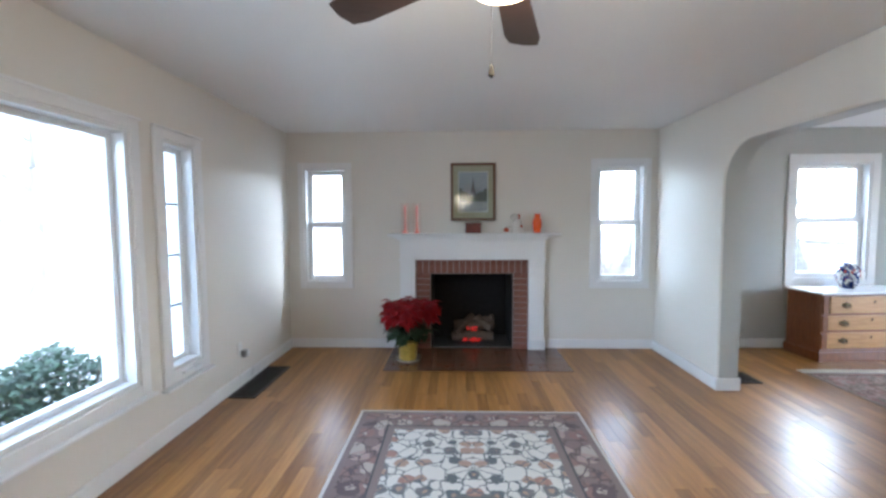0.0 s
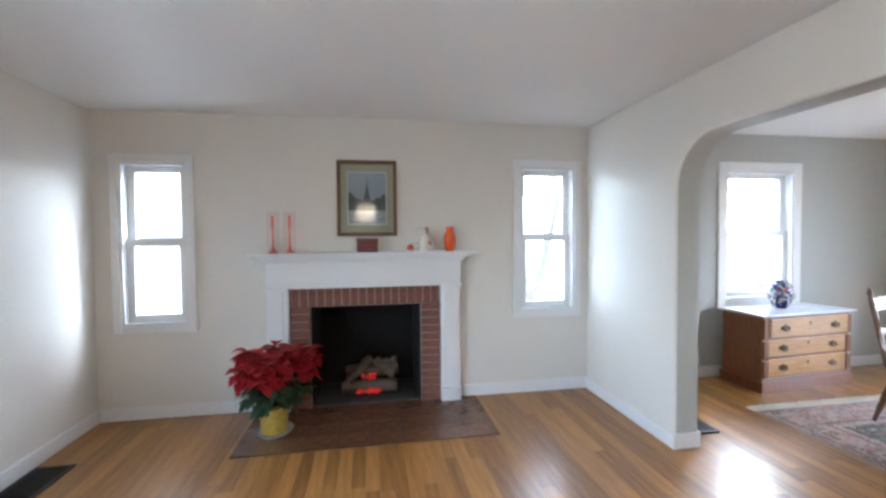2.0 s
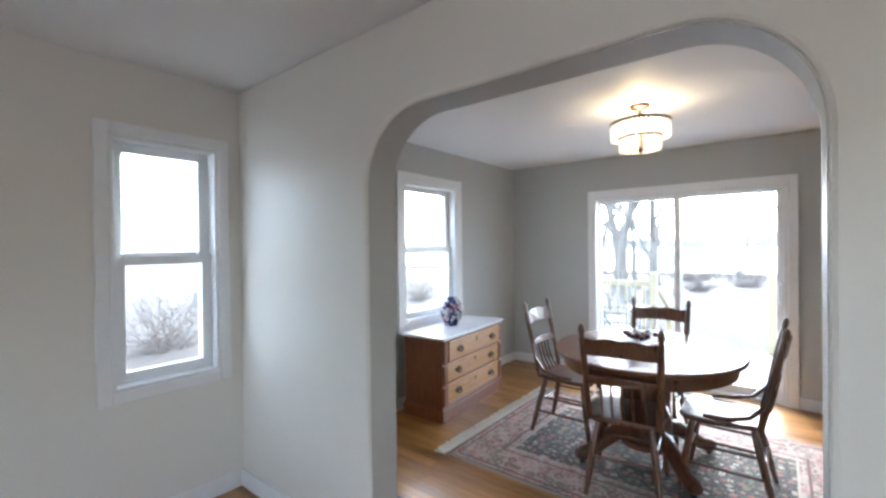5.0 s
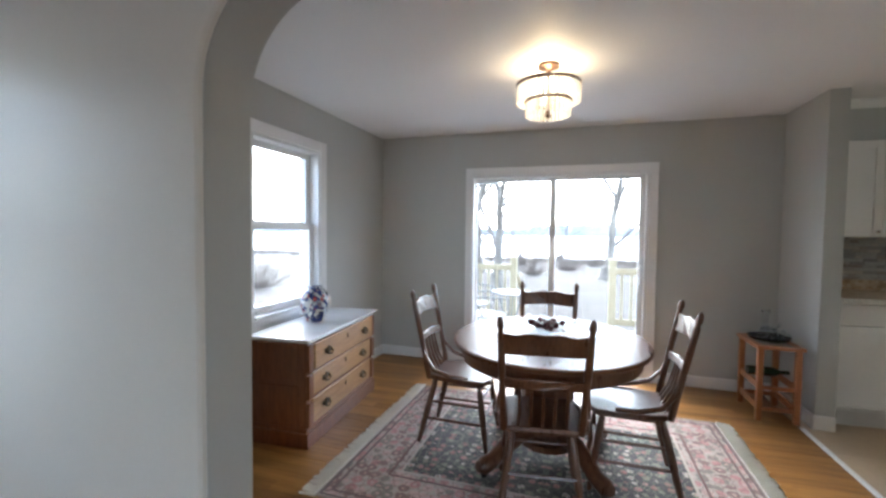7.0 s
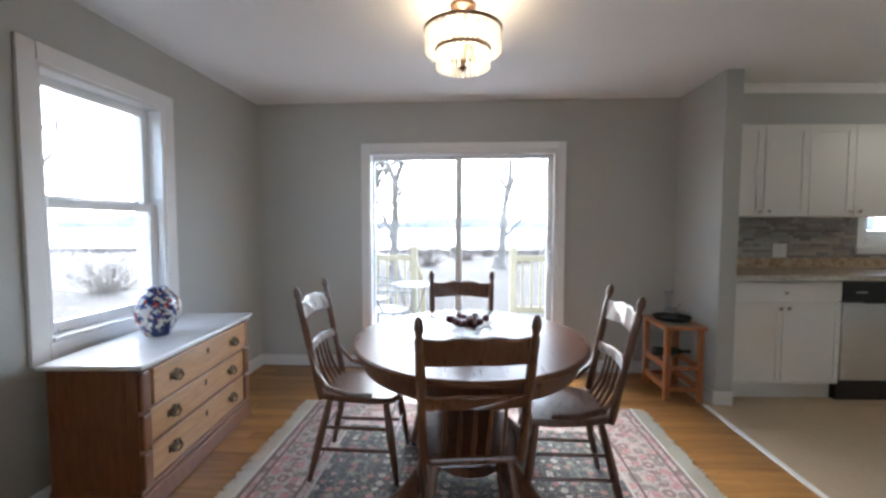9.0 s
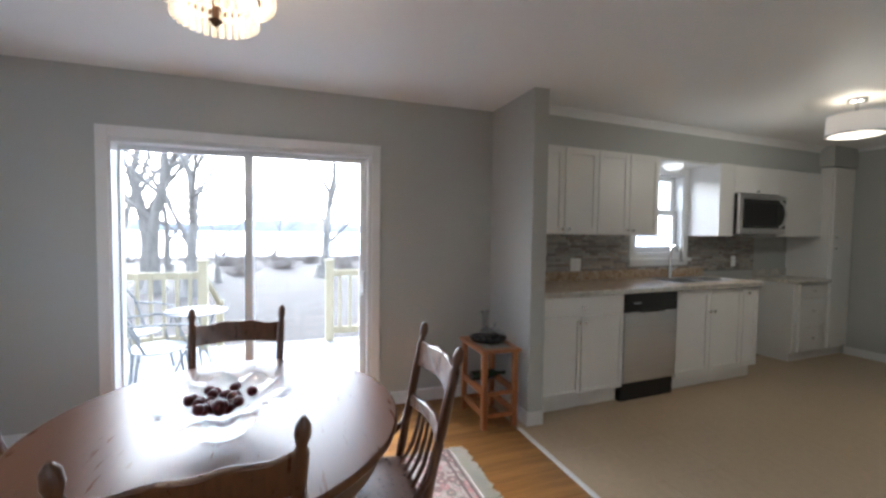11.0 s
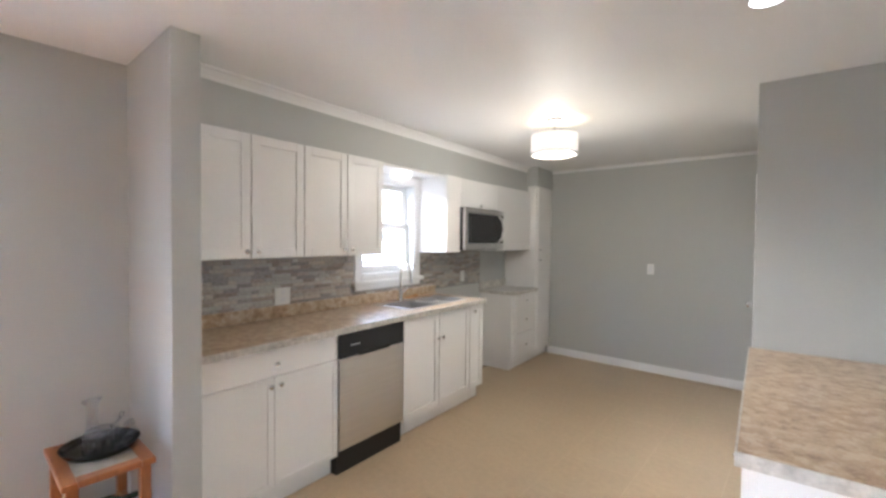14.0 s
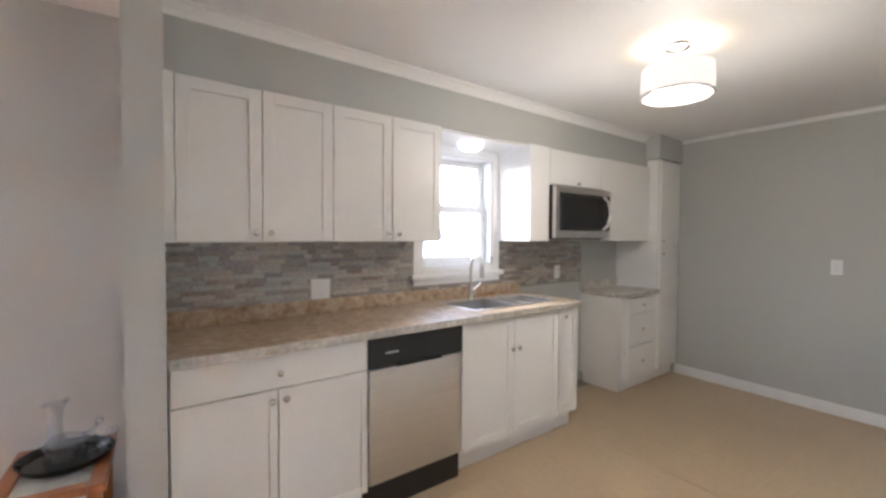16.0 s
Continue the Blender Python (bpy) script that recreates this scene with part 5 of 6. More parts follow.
Mesh().box(BF + 0.07, -1.52, 0.001, KW - 0.05, -0.615, Z0).ob("toe_kick", CABINET, t)
shaker(t, BF, -1.06, -0.615, 0.13, 0.914, [(-1.03, 0.705)])
shaker(t, BF, -1.52, -1.06, 0.13, 0.914, [(-1.09, 0.705)])
t = kt("base_cabinet", "white narrow base cabinet with one door", "cabinet", group="kitchen base cabinets")
Mesh().box(BF + 0.02, -1.75, Z0, KW - 0.002, -1.522, ZT).ob("body", CABINET, t, bevel=0.002)
Mesh().box(BF + 0.07, -1.75, 0.001, KW - 0.05, -1.522, Z0).ob("toe_kick", CABINET, t)
shaker(t, BF, -1.75, -1.522, 0.13, 0.914, [(-1.575, 0.857)])

# dishwasher
dw = kt("dishwasher", "stainless dishwasher with a black control strip", "dishwasher", 0, -0.3, 0)
Mesh().box(0.03, -0.3, 0.1, KW - 0.03, 0.3, 0.912).ob("body", BLACK, dw)
Mesh().box(-0.012, -0.304, 0.16, 0.03, 0.298, 0.752).ob("door", STEEL, dw, bevel=0.005)
Mesh().box(-0.014, -0.304, 0.757, 0.03, 0.298, 0.912).ob("control_panel", BLACK, dw, bevel=0.006)
Mesh().box(-0.022, -0.15, 0.75, -0.012, 0.14, 0.775).ob("handle_lip", BLACK, dw, bevel=0.003)
Mesh().box(-0.0155, 0.13, 0.828, -0.0138, 0.21, 0.836).ob("badge", STEEL, dw, label="small pale badge")
Mesh().box(0.015, -0.304, 0.001, 0.09, 0.298, 0.15).ob("kick_plate", BLACK, dw)

# counter with a sink opening
ct = kt("countertop", "beige speckled laminate counter with pale front edge", "counter")
k = Mesh()
su0, su1, sv0, sv1 = 0.10, 0.49, -1.60, -0.80
k.box(-0.025, sv1, 0.919, KW - 0.001, 0.85, 0.958).box(-0.025, -1.75, 0.919, KW - 0.001, sv0, 0.958).box(-0.025, sv0, 0.919, su0, sv1, 0.958).box(su1, sv0, 0.919, KW - 0.001, sv1, 0.958)
k.ob("slab", STONE_TOP, ct)
Mesh().box(-0.031, -1.756, 0.918, -0.025, 0.85, 0.960).ob("front_edge", STONE_EDGE, ct, bevel=0.003)
Mesh().box(-0.025, -1.756, 0.918, KW - 0.001, -1.75, 0.960).ob("end_edge", STONE_EDGE, ct)
Mesh().box(KW - 0.022, -1.75, 0.958, KW - 0.001, 0.85, 1.046).ob("upstand", STONE_TOP, ct, bevel=0.004)
sk = kt("kitchen_sink", "double stainless steel sink set in counter", "sink")
k = Mesh()
k.box(su0 - 0.015, sv0 - 0.015, 0.958, su0 + 0.02, sv1 + 0.015, 0.964).box(su1 - 0.05, sv0 - 0.015, 0.958, su1 + 0.015, sv1 + 0.015, 0.964)
k.box(su0 + 0.02, sv0 - 0.015, 0.958, su1 - 0.05, sv0 + 0.02, 0.964).box(su0 + 0.02, sv1 - 0.02, 0.958, su1 - 0.05, sv1 + 0.015, 0.964).box(su0 + 0.02, -1.215, 0.958, su1 - 0.05, -1.185, 0.964)
k.ob("rim", STEEL, sk, bevel=0.002)
for v0, v1 in ((sv0 + 0.02, -1.215), (-1.185, sv1 - 0.02)):
    k, a, b = Mesh(), su0 + 0.02, su1 - 0.05
    k.box(a - 0.003, v0, 0.786, a, v1, 0.958).box(b, v0, 0.786, b + 0.003, v1, 0.958).box(a, v0 - 0.003, 0.786, b, v0, 0.958).box(a, v1, 0.786, b, v1 + 0.003, 0.958).box(a, v0, 0.783, b, v1, 0.788)
    k.ob("basin", STEEL, sk)
fc = kt("kitchen_faucet", "chrome pull-down gooseneck faucet behind sink", "faucet", 0.465, -1.08, 0.964)
k = Mesh().lathe([(0.0, 0.0), (0.028, 0.0), (0.026, 0.012), (0.02, 0.03), (0.018, 0.12), (0.0, 0.12)], 18)
k.tube([(0, 0, 0.1), (0, 0, 0.24), (-0.015, 0, 0.30), (-0.05, 0, 0.335), (-0.09, 0, 0.325), (-0.112, 0, 0.29), (-0.118, 0, 0.25)], 0.0115, 10)
k.ob("spout", CHROME, fc, smooth=True)
Mesh().rod((-0.118, 0, 0.26), (-0.124, 0, 0.17), 0.015, 0.018, 12).ob("spray_head", CHROME, fc, smooth=True)
Mesh().tube([(0, -0.018, 0.07), (0, -0.05, 0.085), (0, -0.1, 0.12)], [0.01, 0.008, 0.006]).ob("lever", CHROME, fc, smooth=True)
br = kt("scrub_brush", "pale wooden dish brush lying by sink", "brush", 0.53, -1.32, 0.960)
Mesh().tube([(0, 0.1, 0.012), (0, 0.0, 0.018), (0, -0.06, 0.02)], [0.006, 0.008, 0.016]).ob("handle", GOLDEN, br, smooth=True)

# drawer unit and tall unit
dk = kt("drawer_unit", "white three-drawer unit with laminate top", "cabinet")
Mesh().box(0.163, -3.262, 0.1, KW - 0.002, -2.64, 0.882).ob("body", CABINET, dk, bevel=0.002)
Mesh().box(0.2, -3.262, 0.001, KW - 0.03, -2.65, 0.1).ob("toe_kick", CABINET, dk)
for z0, z1 in ((0.72, 0.872), (0.42, 0.715), (0.11, 0.415)):
    shaker(dk, 0.143, -3.20, -2.72, z0, z1, [(-2.96, (z0 + z1) / 2)], flat=True)
Mesh().box(0.118, -3.262, 0.882, KW - 0.002, -2.625, 0.92).ob("top", STONE_EDGE, dk, bevel=0.004)
Mesh().box(KW - 0.022, -3.262, 0.92, KW - 0.002, -2.625, 1.01).ob("upstand", STONE_EDGE, dk, bevel=0.004)
pa = kt("tall_cabinet", "white tall pantry cabinet with two doors", "cabinet")
Mesh().box(0.163, -3.80, 0.1, KW - 0.002, -3.266, 2.209).ob("body", CABINET, pa, bevel=0.002)
Mesh().box(0.2, -3.80, 0.001, KW - 0.03, -3.266, 0.1).ob("toe_kick", CABINET, pa)
shaker(pa, 0.143, -3.70, -3.29, 0.11, 1.33, [(-3.33, 1.27)], flat=True)
shaker(pa, 0.143, -3.70, -3.29, 1.335, 2.2, [(-3.33, 1.40)], flat=True)

# peninsula
pe = kt("peninsula_counter", "white cabinet run with beige laminate top", "counter", -2.092, 0, 0)
Mesh().box(-0.62, -1.312, 0.1, -0.03, 0.215, 0.872).ob("body", CABINET, pe, bevel=0.002)
Mesh().box(-0.58, -1.312, 0.001, -0.08, 0.16, 0.1).ob("toe_kick", BLACK, pe)
Mesh().box(-0.62, 0.215, 0.02, -0.05, 0.223, 0.872).ob("end_panel", CABINET, pe, bevel=0.002)
for v0, v1 in ((-1.30, -0.8), (-0.8, -0.3), (-0.3, 0.205)):
    for z0, z1, f in ((0.70, 0.862, True), (0.11, 0.695, False)):
        k = Mesh().box(-0.03, v0 + 0.003, z0, -0.011, v1 - 0.003, z1 - 0.004)
        d = k.ob("drawer" if f else "door", CABINET, pe, bevel=0.002)
        Mesh().rod((-0.011, (v0 + v1) / 2, z1 - 0.08), (0.004, (v0 + v1) / 2, z1 - 0.08), 0.006).ball((0.008, (v0 + v1) / 2, z1 - 0.08), 0.013, 10).ob("knob", CHROME, d, smooth=True)
Mesh().box(-0.66, -1.312, 0.873, 0.0, 0.238, 0.912).ob("slab", STONE_TOP, pe)
Mesh().box(-0.66, 0.238, 0.872, 0.006, 0.244, 0.914).box(0.0, -1.312, 0.872, 0.006, 0.238, 0.914).ob("front_edge", STONE_EDGE, pe)

# ceiling lights
SHADE = glow("lit_linen_shade", (1.0, 0.9, 0.76), 0.028)
kl = thing("drum_light", "white drum flush light with chrome trim, lit", "ceiling lamp", Matrix.Translation((5.93, 0.235, 0)))
Mesh().lathe([(0.065, H), (0.06, H - 0.02), (0.012, H - 0.03), (0.012, H - 0.1)], 24).ob("stem", CHROME, kl, smooth=True)
Mesh().lathe([(0.17, H - 0.12), (0.174, H - 0.2), (0.171, H - 0.265), (0.162, H - 0.27), (0.0, H - 0.278)], 40).ob("shade", SHADE, kl, smooth=True)
Mesh().lathe([(0.174, H - 0.255), (0.178, H - 0.262), (0.172, H - 0.268)], 40).lathe([(0.0, 0.0), (0.02, 0.0), (0.012, -0.012), (0.0, -0.016)], 14, (0, 0, H - 0.277)).ob("trim_ring", CHROME, kl, smooth=True)
bulb("drum_light_bulb", 5.93, 0.235, H - 0.075, 0.19, 0.06, (1.0, 0.85, 0.62))
bulb("drum_light_lower", 5.93, 0.235, H - 0.36, 1.2, 0.15, (1.0, 0.87, 0.68))
rc = thing("recessed_light", "round recessed ceiling light, lit", "ceiling lamp", Matrix.Translation((4.59, 1.24, 0)))
Mesh().lathe([(0.095, H - 0.001), (0.095, H - 0.006), (0.059, H - 0.008), (0.059, H - 0.001)], 32).ob("trim_ring", CEIL, rc, smooth=True)
Mesh().lathe([(0.0, H - 0.004), (0.058, H - 0.004), (0.058, H - 0.001)], 28).ob("lens", glow("lit_lens", (1.0, 0.95, 0.88), 0.3), rc)
sp_d = bpy.data.lights.new("recessed_spot", "SPOT")
sp_d.energy, sp_d.spot_size, sp_d.spot_blend, sp_d.shadow_soft_size, sp_d.color = 1.4, radians(110), 0.6, 0.06, (1.0, 0.9, 0.76)
new("recessed_spot", sp_d).location = (4.59, 1.24, H - 0.02)

# ---- outdoors ----
GROUND, gn, gl, gb = nodes_of("winter_ground")
patch = ramp(gn, gl, tex(gn, gl, 0.25, 6, rough=0.65), 0.61, 0.69)
earth = mix(gn, gl, tex(gn, gl, 6, 5), (0.035, 0.028, 0.021), (0.08, 0.064, 0.05))
gl.new(mix(gn, gl, patch, earth, (0.15, 0.15, 0.15)), gb.inputs["Base Color"])
gb.inputs["Roughness"].default_value = 0.9
GZ = -0.45
k = Mesh()
k.box(-400, -400, GZ - 1.0, 400, 400, GZ)
structure(k.ob("ground", GROUND), "brown winter lawn with patches of snow", "ground")
LAWN = plain("snowy_lawn", (0.3, 0.31, 0.305), 0.9, vary=0.12, grain=2.0, broad=0.3, bump=0.2)
structure(Mesh().box(-60, -40, GZ, -0.7, 60, GZ + 0.02).ob("lawn", LAWN), "pale snow-covered front lawn", "ground")
WATER = plain("pale_ice", (0.72, 0.74, 0.76), 0.4, vary=0.04, grain=0.2, broad=0.02, bump=0.0)
structure(Mesh().box(34, -150, GZ, 230, 210, GZ + 0.03).ob("water", WATER), "pale frozen lake beyond the garden", "water")
# the pale grey-blue of distance haze is put into the shore's colour
HILL = plain("hazed_wooded_shore", (0.36, 0.37, 0.4), 0.9, vary=0.2, grain=0.3, broad=0.03, bump=0.0)
k = Mesh()
rnd = random.Random(2)
for i in range(44):
    y = -200 + i * 10
    k.box(232, y, GZ, 240, y + 10, 4.0 + 2.0 * math.sin(i * 0.7) + rnd.uniform(0, 1.5))
structure(k.ob("backdrop_shore", HILL), "distant wooded shore across the lake", "backdrop")



def tree(x, y, height, girth, seed, lean=0.05):
    """A bare tree: a tapered trunk and forking limbs down to twigs."""
    rnd = random.Random(seed)
    t = thing("bare_tree", "leafless grey-barked tree on winter lawn", "tree", Matrix.Translation((x, y, GZ)), group="bare trees")
    trunk, limbs = Mesh(), Mesh()

    def grow(mesh, p, d, ln, r, depth):
        pts, rs, q = [p.copy()], [r], p.copy()
        n = 5
        for i in range(n):
            d = (d + Vector((rnd.uniform(-1, 1), rnd.uniform(-1, 1), rnd.uniform(-0.4, 0.6))) * 0.16).normalized()
            q = q + d * ln / n
            pts.append(q.copy())
            rs.append(r * (1 - 0.45 * (i + 1) / n))
            if depth < 4 and i >= 1 and (depth == 0 or i % 2):
                a = rnd.uniform(0, 6.283)
                side = (d * rnd.uniform(0.5, 0.9) + Vector((math.cos(a), math.sin(a), rnd.uniform(0.0, 0.6)))).normalized()
                grow(limbs, q, side, ln * (rnd.uniform(0.7, 1.0) if depth == 0 else rnd.uniform(0.5, 0.75)), rs[-1] * rnd.uniform(0.5, 0.68), depth + 1)
        mesh.tube(pts, rs, 8 if depth == 0 else (6 if depth < 3 else 4))
        if depth < 4:
            grow(limbs, q, (d + Vector((rnd.uniform(-0.5, 0.5), rnd.uniform(-0.5, 0.5), 0.2))).normalized(), ln * 0.6, rs[-1], depth + 1)
    grow(trunk, Vector((0, 0, -0.05)), Vector((rnd.uniform(-lean, lean), rnd.uniform(-lean, lean), 1)), height * 0.3, girth * 0.8, 0)
    trunk.lathe([(girth * 1.7, -0.02), (girth * 1.25, 0.15), (girth * 0.95, 0.5)], 10)
    trunk.ob("trunk", BARK, t, smooth=True)
    tagged(limbs.ob("branches", BARK, t, smooth=True), kind="stuff")


for args in ((18.0, 8.0, 12, 0.22, 31), (22.0, 8.6, 11, 0.15, 32), (20.0, 6.7, 5, 0.09, 33, 0.15), (17, 6.9, 11, 0.2, 1), (19, 8.5, 12, 0.26, 2), (24, 8.2, 9, 0.15, 3), (21, 3.2, 11, 0.24, 4), (23, 10.5, 12, 0.2, 6), (30, 5.4, 8, 0.1, 7), (26, 0.5, 10, 0.2, 12),
             (-8.7, 11.9, 12, 0.42, 8, 0.1), (-16, 22, 11, 0.25, 9), (3.5, 15.5, 11, 0.28, 10), (8.5, 19, 11, 0.22, 11), (-1, 21, 11, 0.22, 13), (13, 16, 10, 0.2, 14)):
    tree(*args)

# low shrubs along the shore and the hedge under the picture window
TWIG = plain("brown_twigs", (0.19, 0.16, 0.135), 0.9, vary=0.2, grain=30, bump=0.2)
YEW = plain("dark_yew_needles", (0.05, 0.085, 0.045), 0.7, vary=0.4, grain=14, broad=5, bump=0.3)
rnd = random.Random(21)
for x, y, s in ((22, 6.2, 0.8), (25, 4.8, 1.0), (27, 7.4, 0.9), (24, 2.0, 1.0), (28, 3.4, 0.9), (20, 10.5, 0.9), (5.5, 13, 1.1), (9.5, 13.5, 1.2), (2.5, 12, 1.0), (29, 0.5, 1.0), (22, 13, 1.2), (14, 14, 1.0), (-0.5, 13, 0.8)):
    t = thing("bare_shrub", "brown leafless shrub on winter lawn", "shrub", Matrix.Translation((x, y, GZ)), group="bare shrubs")
    k = Mesh()
    for i in range(120):
        a, e = rnd.uniform(0, 6.283), rnd.uniform(0.12, 1.25)
        base = Vector((rnd.uniform(-0.35, 0.35) * s, rnd.uniform(-0.35, 0.35) * s, -0.02))
        d = Vector((math.cos(a) * math.cos(e), math.sin(a) * math.cos(e), math.sin(e))) * s * rnd.uniform(0.7, 1.3)
        mid = d * 0.5 + Vector((rnd.uniform(-0.1, 0.1), rnd.uniform(-0.1, 0.1), 0.05))
        mid, d = mid + base, d + base
        k.tube([base, mid, d], [0.007, 0.005, 0.002], 4)
        for j in range(4):
            q = mid.lerp(d, rnd.random())
            k.rod(q, q + Vector((rnd.uniform(-1, 1), rnd.uniform(-1, 1), rnd.uniform(0, 1))) * 0.25 * s, 0.003, 0.0015, 4)
    tagged(k.ob("twigs", TWIG, t), kind="stuff")
rd = thing("shore_reeds", "dry brown grass along the lake shore", "grass", Matrix.Translation((31, 5, GZ)), kind="stuff")
k = Mesh()
for i in range(6000):
    p = Vector((rnd.gauss(0, 1.6), rnd.uniform(-32, 36), 0.0))
    q = p + Vector((rnd.uniform(-0.3, 0.3), rnd.uniform(-0.3, 0.3), rnd.uniform(0.15, 0.5) * (0.7 + 0.5 * math.sin(p.y * 1.3) * math.sin(p.y * 0.47 + 1))))
    w = Vector((rnd.uniform(-0.02, 0.02), 0.025, 0))
    k.bm.faces.new([k.bm.verts.new(v) for v in (p - w, p + w, q)])
tagged(k.ob("blades", TWIG, rd), kind="stuff")
hg = thing("yew_hedge", "low clipped dark green yew hedge outside window", "hedge", Matrix.Translation((-1.55, 3.2, GZ)))
k = Mesh()
rnd = random.Random(31)
for i in range(60):
    p = Vector((rnd.uniform(-0.4, 0.4), rnd.uniform(-1.9, 1.9), 0))
    k.tube([p * 0.8, p + Vector((0, 0, 0.45)), p * 1.05 + Vector((0, 0, 0.85))], [0.012, 0.009, 0.004], 4)
tagged(k.ob("stem", TWIG, hg), kind="stuff")
k = Mesh()
for i in range(15000):
    u, v = rnd.uniform(-1, 1), rnd.uniform(-2.0, 1.75)
    hgt = 0.78 + 0.16 * math.sin(v * 2.3 + 0.7) + 0.10 * math.sin(v * 5.7 + 3 * u)
    hgt += 0.10 * max(0, v)
    edge = max(0.0, 1 - u ** 4)
    z = hgt * edge * (1 - 0.55 * rnd.random() ** 2) + rnd.uniform(-0.03, 0.06)
    a = rnd.uniform(0, 6.283)
    d = Vector((math.cos(a), math.sin(a), rnd.uniform(-0.1, 0.9))).normalized()
    leaf(k, (u * 0.62, v, max(0.03, z)), d, (0.1, 0.2, 1), rnd.uniform(0.06, 0.12), rnd.uniform(0.028, 0.048))
tagged(k.ob("needles", YEW, hg, label="dark green yew foliage"), kind="stuff")

# deck, railings and patio chairs
dz = -0.06
dkk = thing("deck", "pale wooden garden deck dusted with snow", "deck")
for i in range(26):
    Mesh().box(7.52, 2.3 + i * 0.165, dz - 0.04, 9.75, 2.3 + i * 0.165 + 0.155, dz).ob("deck_board", DECKFLOOR, dkk)
Mesh().box(7.52, 2.3, GZ, 9.7, 6.55, dz - 0.045).ob("deck_skirt", DECK, dkk)


def railing(a, b, label):
    t = thing("deck_railing", label, "railing", Matrix.Translation((a[0], a[1], dz)), group="deck railings")
    d = Vector((b[0] - a[0], b[1] - a[1], 0))
    n = max(2, round(d.length / 0.135))
    ang = Matrix.Rotation(math.atan2(d.y, d.x), 4, "Z")
    for q in (0, d.length):
        Mesh().box(q - 0.05, -0.05, 0.001, q + 0.05, 0.05, 1.06, ang).box(q - 0.065, -0.065, 1.06, q + 0.065, 0.065, 1.085, ang).ob("post", DECK, t, bevel=0.006)
    for z in (0.1, 0.86):
        Mesh().box(0.05, -0.02, z, d.length - 0.05, 0.02, z + 0.085, ang).ob("rail", DECK, t, bevel=0.004)
    for i in range(1, n):
        q = d.length * i / n
        Mesh().box(q - 0.018, -0.045, 0.12, q + 0.018, -0.021, 0.93, ang).ob("baluster", DECK, t)


railing((9.65, 3.78), (9.65, 3.12), "pale wooden railing beside the deck steps")
railing((9.65, 3.12), (9.65, 2.36), "pale wooden railing along the deck edge")
railing((9.65, 6.45), (9.65, 5.25), "pale wooden railing along the deck edge")
railing((7.62, 6.45), (9.53, 6.45), "pale wooden railing on the deck side")
t = thing("step_handrail", "sloping wooden handrail of the deck steps", "railing", Matrix.Translation((9.72, 5.25, 0)))
Mesh().tube([(0.0, 0, 0.82), (1.1, 0, 0.3)], 0.035, 6).box(1.05, -0.045, GZ, 1.14, 0.045, 0.36).ob("rail", DECK, t)


def patio_chair(m):
    t = thing("patio_chair", "grey metal garden armchair on snowy deck", "chair", m, group="patio chairs")
    pts = [(0.24 * math.cos(a), 0.22 * math.sin(a)) for a in [6.28318 * i / 24 for i in range(24)]]
    Mesh().slab(pts, 0.40, 0.412).ob("seat", IRON, t, smooth=True)
    k = Mesh()
    k.tube([(-0.24, -0.12, 0.42), (-0.25, -0.25, 0.7), (-0.16, -0.31, 0.86), (0.0, -0.33, 0.9), (0.16, -0.31, 0.86), (0.25, -0.25, 0.7), (0.24, -0.12, 0.42)], 0.012)
    for i in range(7):
        x = -0.18 + i * 0.06
        k.tube([(x, -0.2, 0.41), (x, -0.28, 0.65), (x * 0.9, -0.32, 0.88 - abs(x) * 0.2)], 0.005, 5)
    k.ob("back", IRON, t, smooth=True)
    for s in (-1, 1):
        Mesh().tube([(s * 0.24, -0.24, 0.66), (s * 0.29, 0.0, 0.66), (s * 0.28, 0.2, 0.64), (s * 0.24, 0.2, 0.42)], 0.011).ob("arm", IRON, t, smooth=True)
        for y in (-0.18, 0.2):
            Mesh().tube([(s * 0.2, y * 0.9, 0.405), (s * 0.25, y * 1.15, 0.001)], 0.011).ob("leg", IRON, t, smooth=True)
    return t


pc = patio_chair(pose(8.25, 5.35, dz, 0, 0, 200))
copy_thing(pc, pose(8.95, 5.75, dz, 0, 0, 150))
gt = thing("patio_table", "small round metal garden table on deck", "table", Matrix.Translation((8.75, 5.15, dz)))
Mesh().lathe([(0.0, 0.62), (0.28, 0.62), (0.285, 0.635), (0.0, 0.64)], 28).ob("top", DECKFLOOR, gt, smooth=True)
for i in range(3):
    a = 2.094 * i
    Mesh().tube([(0.2 * math.cos(a), 0.2 * math.sin(a), 0.62), (0.08 * math.cos(a), 0.08 * math.sin(a), 0.3), (0.22 * math.cos(a), 0.22 * math.sin(a), 0.001)], 0.01).ob("leg", IRON, gt, smooth=True)


# ---- mosaic splashback ----
STRIPS = []
for nm, cr_ in (("grey_strip_tile", ((0.21, 0.2, 0.19), (0.52, 0.5, 0.47))), ("taupe_strip_tile", ((0.21, 0.175, 0.15), (0.54, 0.48, 0.42)))):
    for src in ("object", "piece"):
        STRIPS.append(wood(nm + "_" + src, cr_[0], cr_[1], 0.28, (3, 3, 3), 20, 0.4, src, 0.75))
back = structure(Mesh().box(KW - 0.008, -2.63, 1.0, KW, 0.85, 1.12).box(KW - 0.008, -0.65, 1.12, KW, 0.85, 1.40).box(KW - 0.008, -2.63, 1.12, KW, -1.49, 1.40).ob("splashback", plain("grey_grout", (0.3, 0.3, 0.29), 0.8, vary=0.05), m=KM), "grey mosaic strip tile splashback", "splashback")
rnd = random.Random(17)
shapes, rest, made = {}, [Mesh(), Mesh()], 0
row, z = 0, 1.015
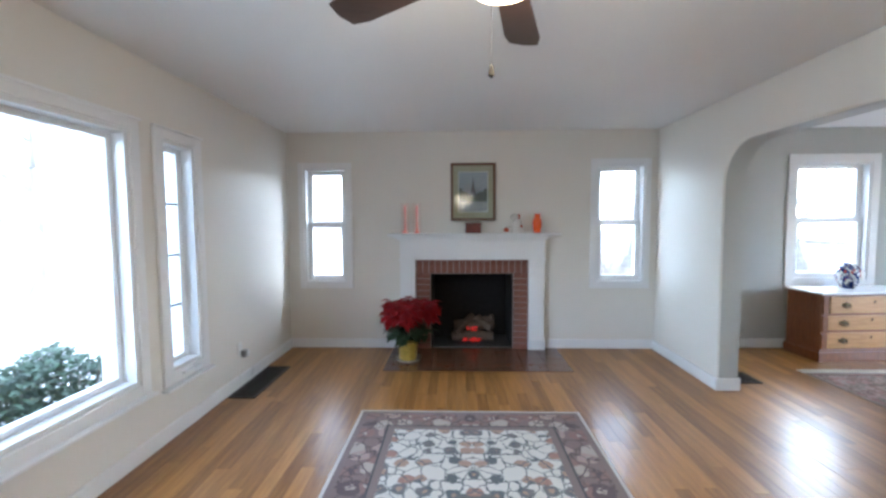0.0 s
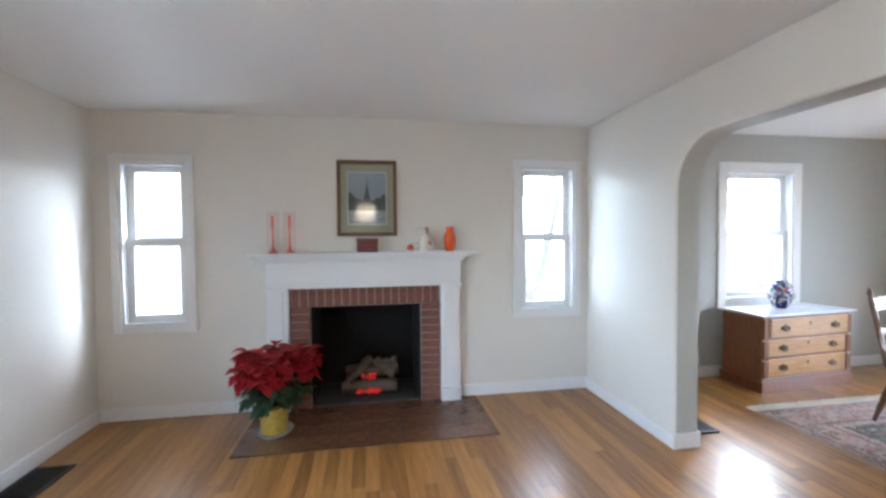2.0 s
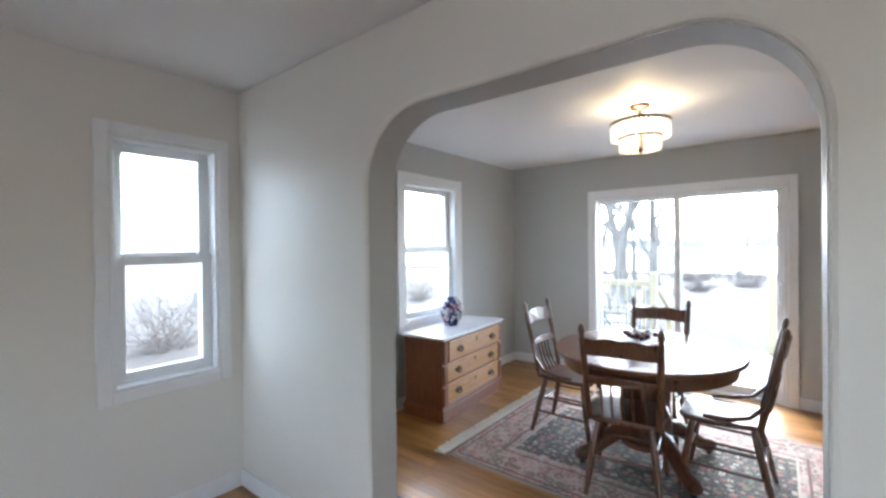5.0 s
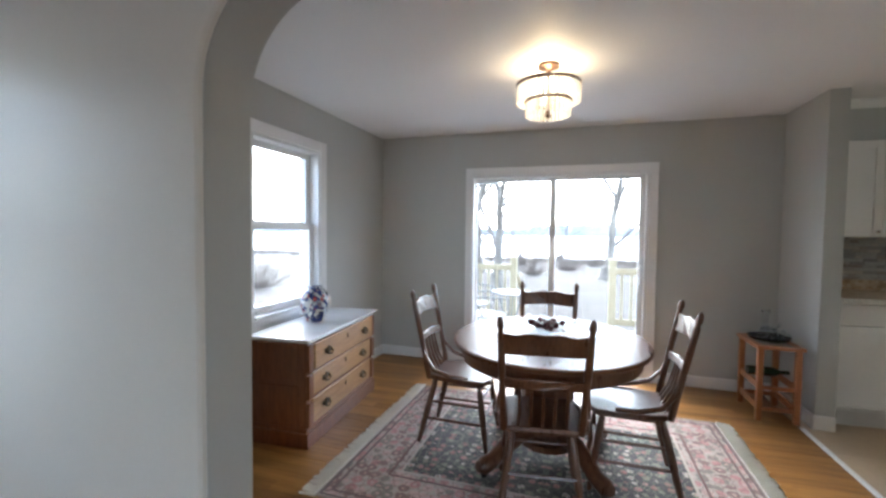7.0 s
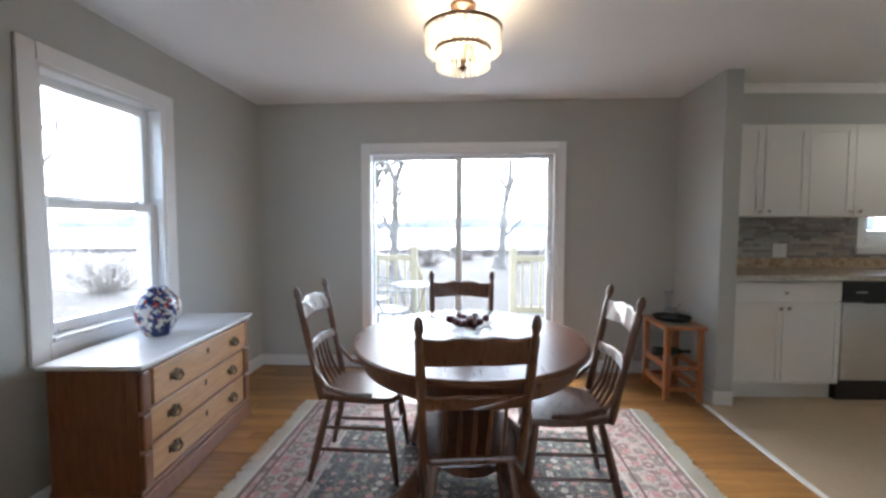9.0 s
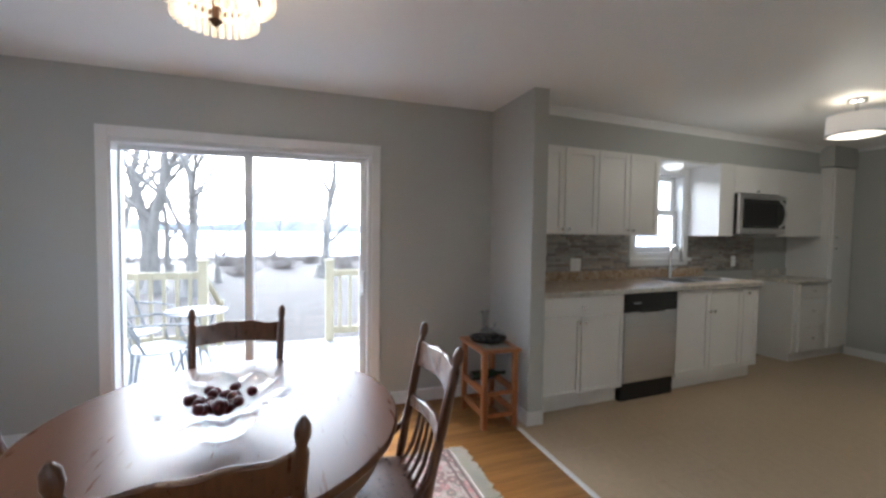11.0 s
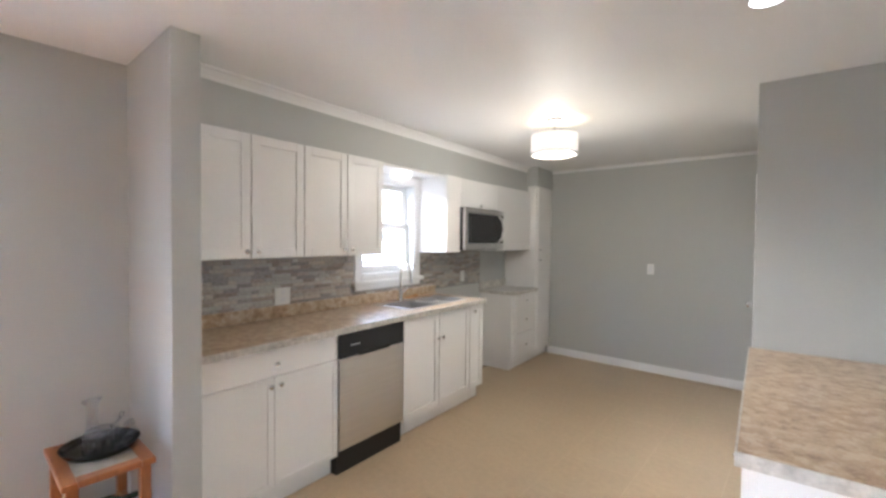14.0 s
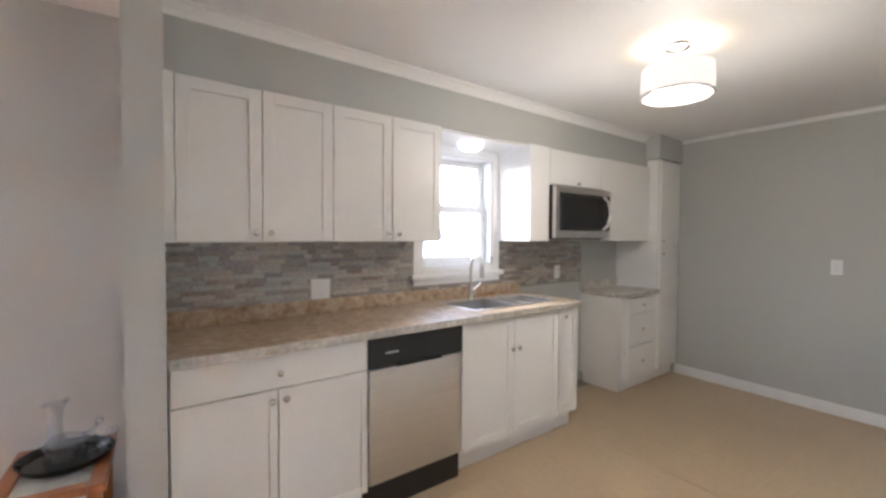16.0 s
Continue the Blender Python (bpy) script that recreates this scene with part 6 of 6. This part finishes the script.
while z < 1.40 - 0.01:
    v = 0.85 - rnd.uniform(0, 0.06)
    first = True
    while v > -2.62:
        ln = rnd.choice((0.05, 0.1, 0.15))
        a, b = max(v - ln, -2.63), v
        inside = (b < -0.59 and a > -1.55 and z > 1.06)
        if not inside:
            kind, pr = rnd.randint(0, 1), rnd.choice((0.0025, 0.004))
            if made < 300 and v < 0.85 and (row % 2 == 0 or v > -0.6):
                key = (round(b - a, 3), kind, pr)
                if key not in shapes:
                    shapes[key] = Mesh().box(-pr, 0.001, 0.001, 0, b - a - 0.001, 0.0245).data("strip_tile", STRIPS[kind * 2])
                o = new("strip_tile", shapes[key])
                o.parent = back
                o.location = (KW - 0.008, a, z)
                made += 1
            else:
                rest[kind].box(KW - 0.008 - pr, a + 0.001, z + 0.001, KW - 0.008, b - 0.001, z + 0.0245, tone=rnd.uniform(0.02, 1))
        v -= ln
    z += 0.0256
    row += 1
for i in (0, 1):
    tagged(rest[i].ob("strip_tiles", STRIPS[i * 2 + 1], back), "grey and taupe glass strip tiles", kind="stuff")


# ---- floors, piece by piece ----
def boards(x0, x1, y0, y1, near, width=0.083):
    """Oak boards along y. near(x, y) tells which are objects of their own."""
    rest, count, x, i = Mesh(), 0, x0, 0
    rnd = random.Random(7)
    shapes = {}
    while x < x1 - 0.005:
        w = min(width, x1 - x)
        y = y0 - rnd.uniform(0, 1.0)
        while y < y1 - 0.01:
            ln = rnd.choice((0.7, 0.9, 1.1, 1.3, 1.5))
            a, b = max(y, y0), min(y + ln, y1)
            if b - a > 0.02:
                if near(x, (a + b) / 2):
                    key = (round(w, 3), round(b - a, 2))
                    if key not in shapes:
                        k = Mesh().box(0.0006, 0.0006, -0.02, w - 0.0006, b - a - 0.0006, 0.0)
                        shapes[key] = k.data("floorboard", FLOORWOOD)
                    o = new("floorboard", shapes[key])
                    o.location = (x, a, rnd.uniform(-0.0004, 0.0004))
                    o.parent = floor
                    count += 1
                else:
                    rest.box(x + 0.0006, a + 0.0006, -0.02, x + w - 0.0006, b - 0.0006, rnd.uniform(-0.0004, 0.0004), tone=rnd.uniform(0.02, 1))
            y += ln
        x += width
    tagged(rest.ob("floorboards", FLOORWOOD2, floor), "oak strip floorboards", kind="stuff")
    return count


boards(XL, XD, 2.70, YD, lambda x, y: (x < 3.7 and y > 4.0) or (x > 3.7 and y < 4.4))
boards2 = Mesh()
rnd = random.Random(11)
x = XL
while x < 3.9:
    y = YB - rnd.uniform(0, 0.8)
    while y < 2.7:
        ln = rnd.choice((0.7, 0.9, 1.2, 1.5))
        boards2.box(x + 0.0006, max(y, YB), -0.02, min(x + 0.083, 3.9) - 0.0006, min(y + ln, 2.7) - 0.001, rnd.uniform(-0.0004, 0.0004), tone=rnd.uniform(0.02, 1))
        y += ln
    x += 0.083
tagged(boards2.ob("floorboards", FLOORWOOD2, floor), "oak strip floorboards", kind="stuff")

# kitchen tiles
Mesh().box(3.9, YK, -0.02, 7.35, 2.665, -0.0012).ob("grout", GROUT, floor)
ts = 0.456
for i in range(8):
    for j in range(11):
        x0, y0 = 3.9 + i * ts, 2.665 - (j + 1) * ts
        w, d = min(ts, 7.35 - x0), min(ts, y0 + ts - YK)
        if w > 0.03 and d > 0.03:
            o = Mesh().box(0.0015, ts - d + 0.0015, -0.004, w - 0.0015, ts - 0.0015, 0.0).ob("tile", KTILE, floor)
            o.location = (x0, y0, random.uniform(-0.0003, 0.0003))

# hearth tiles, laid into the boards
Mesh().box(0.75, 5.56, 0.0006, 2.59, YL - 0.0, 0.003).ob("hearth_bed", SOOT, floor)
hd = Mesh().box(0.002, 0.002, 0, 0.226, 0.19, 0.003).data("hearth_tile", HEARTH)
for i in range(8):
    for j in range(4):
        o = new("hearth_tile", hd)
        o.parent = floor
        o.location = (0.75 + i * 0.23, 5.56 + j * 0.1935, 0.003 + random.uniform(0, 0.0006))
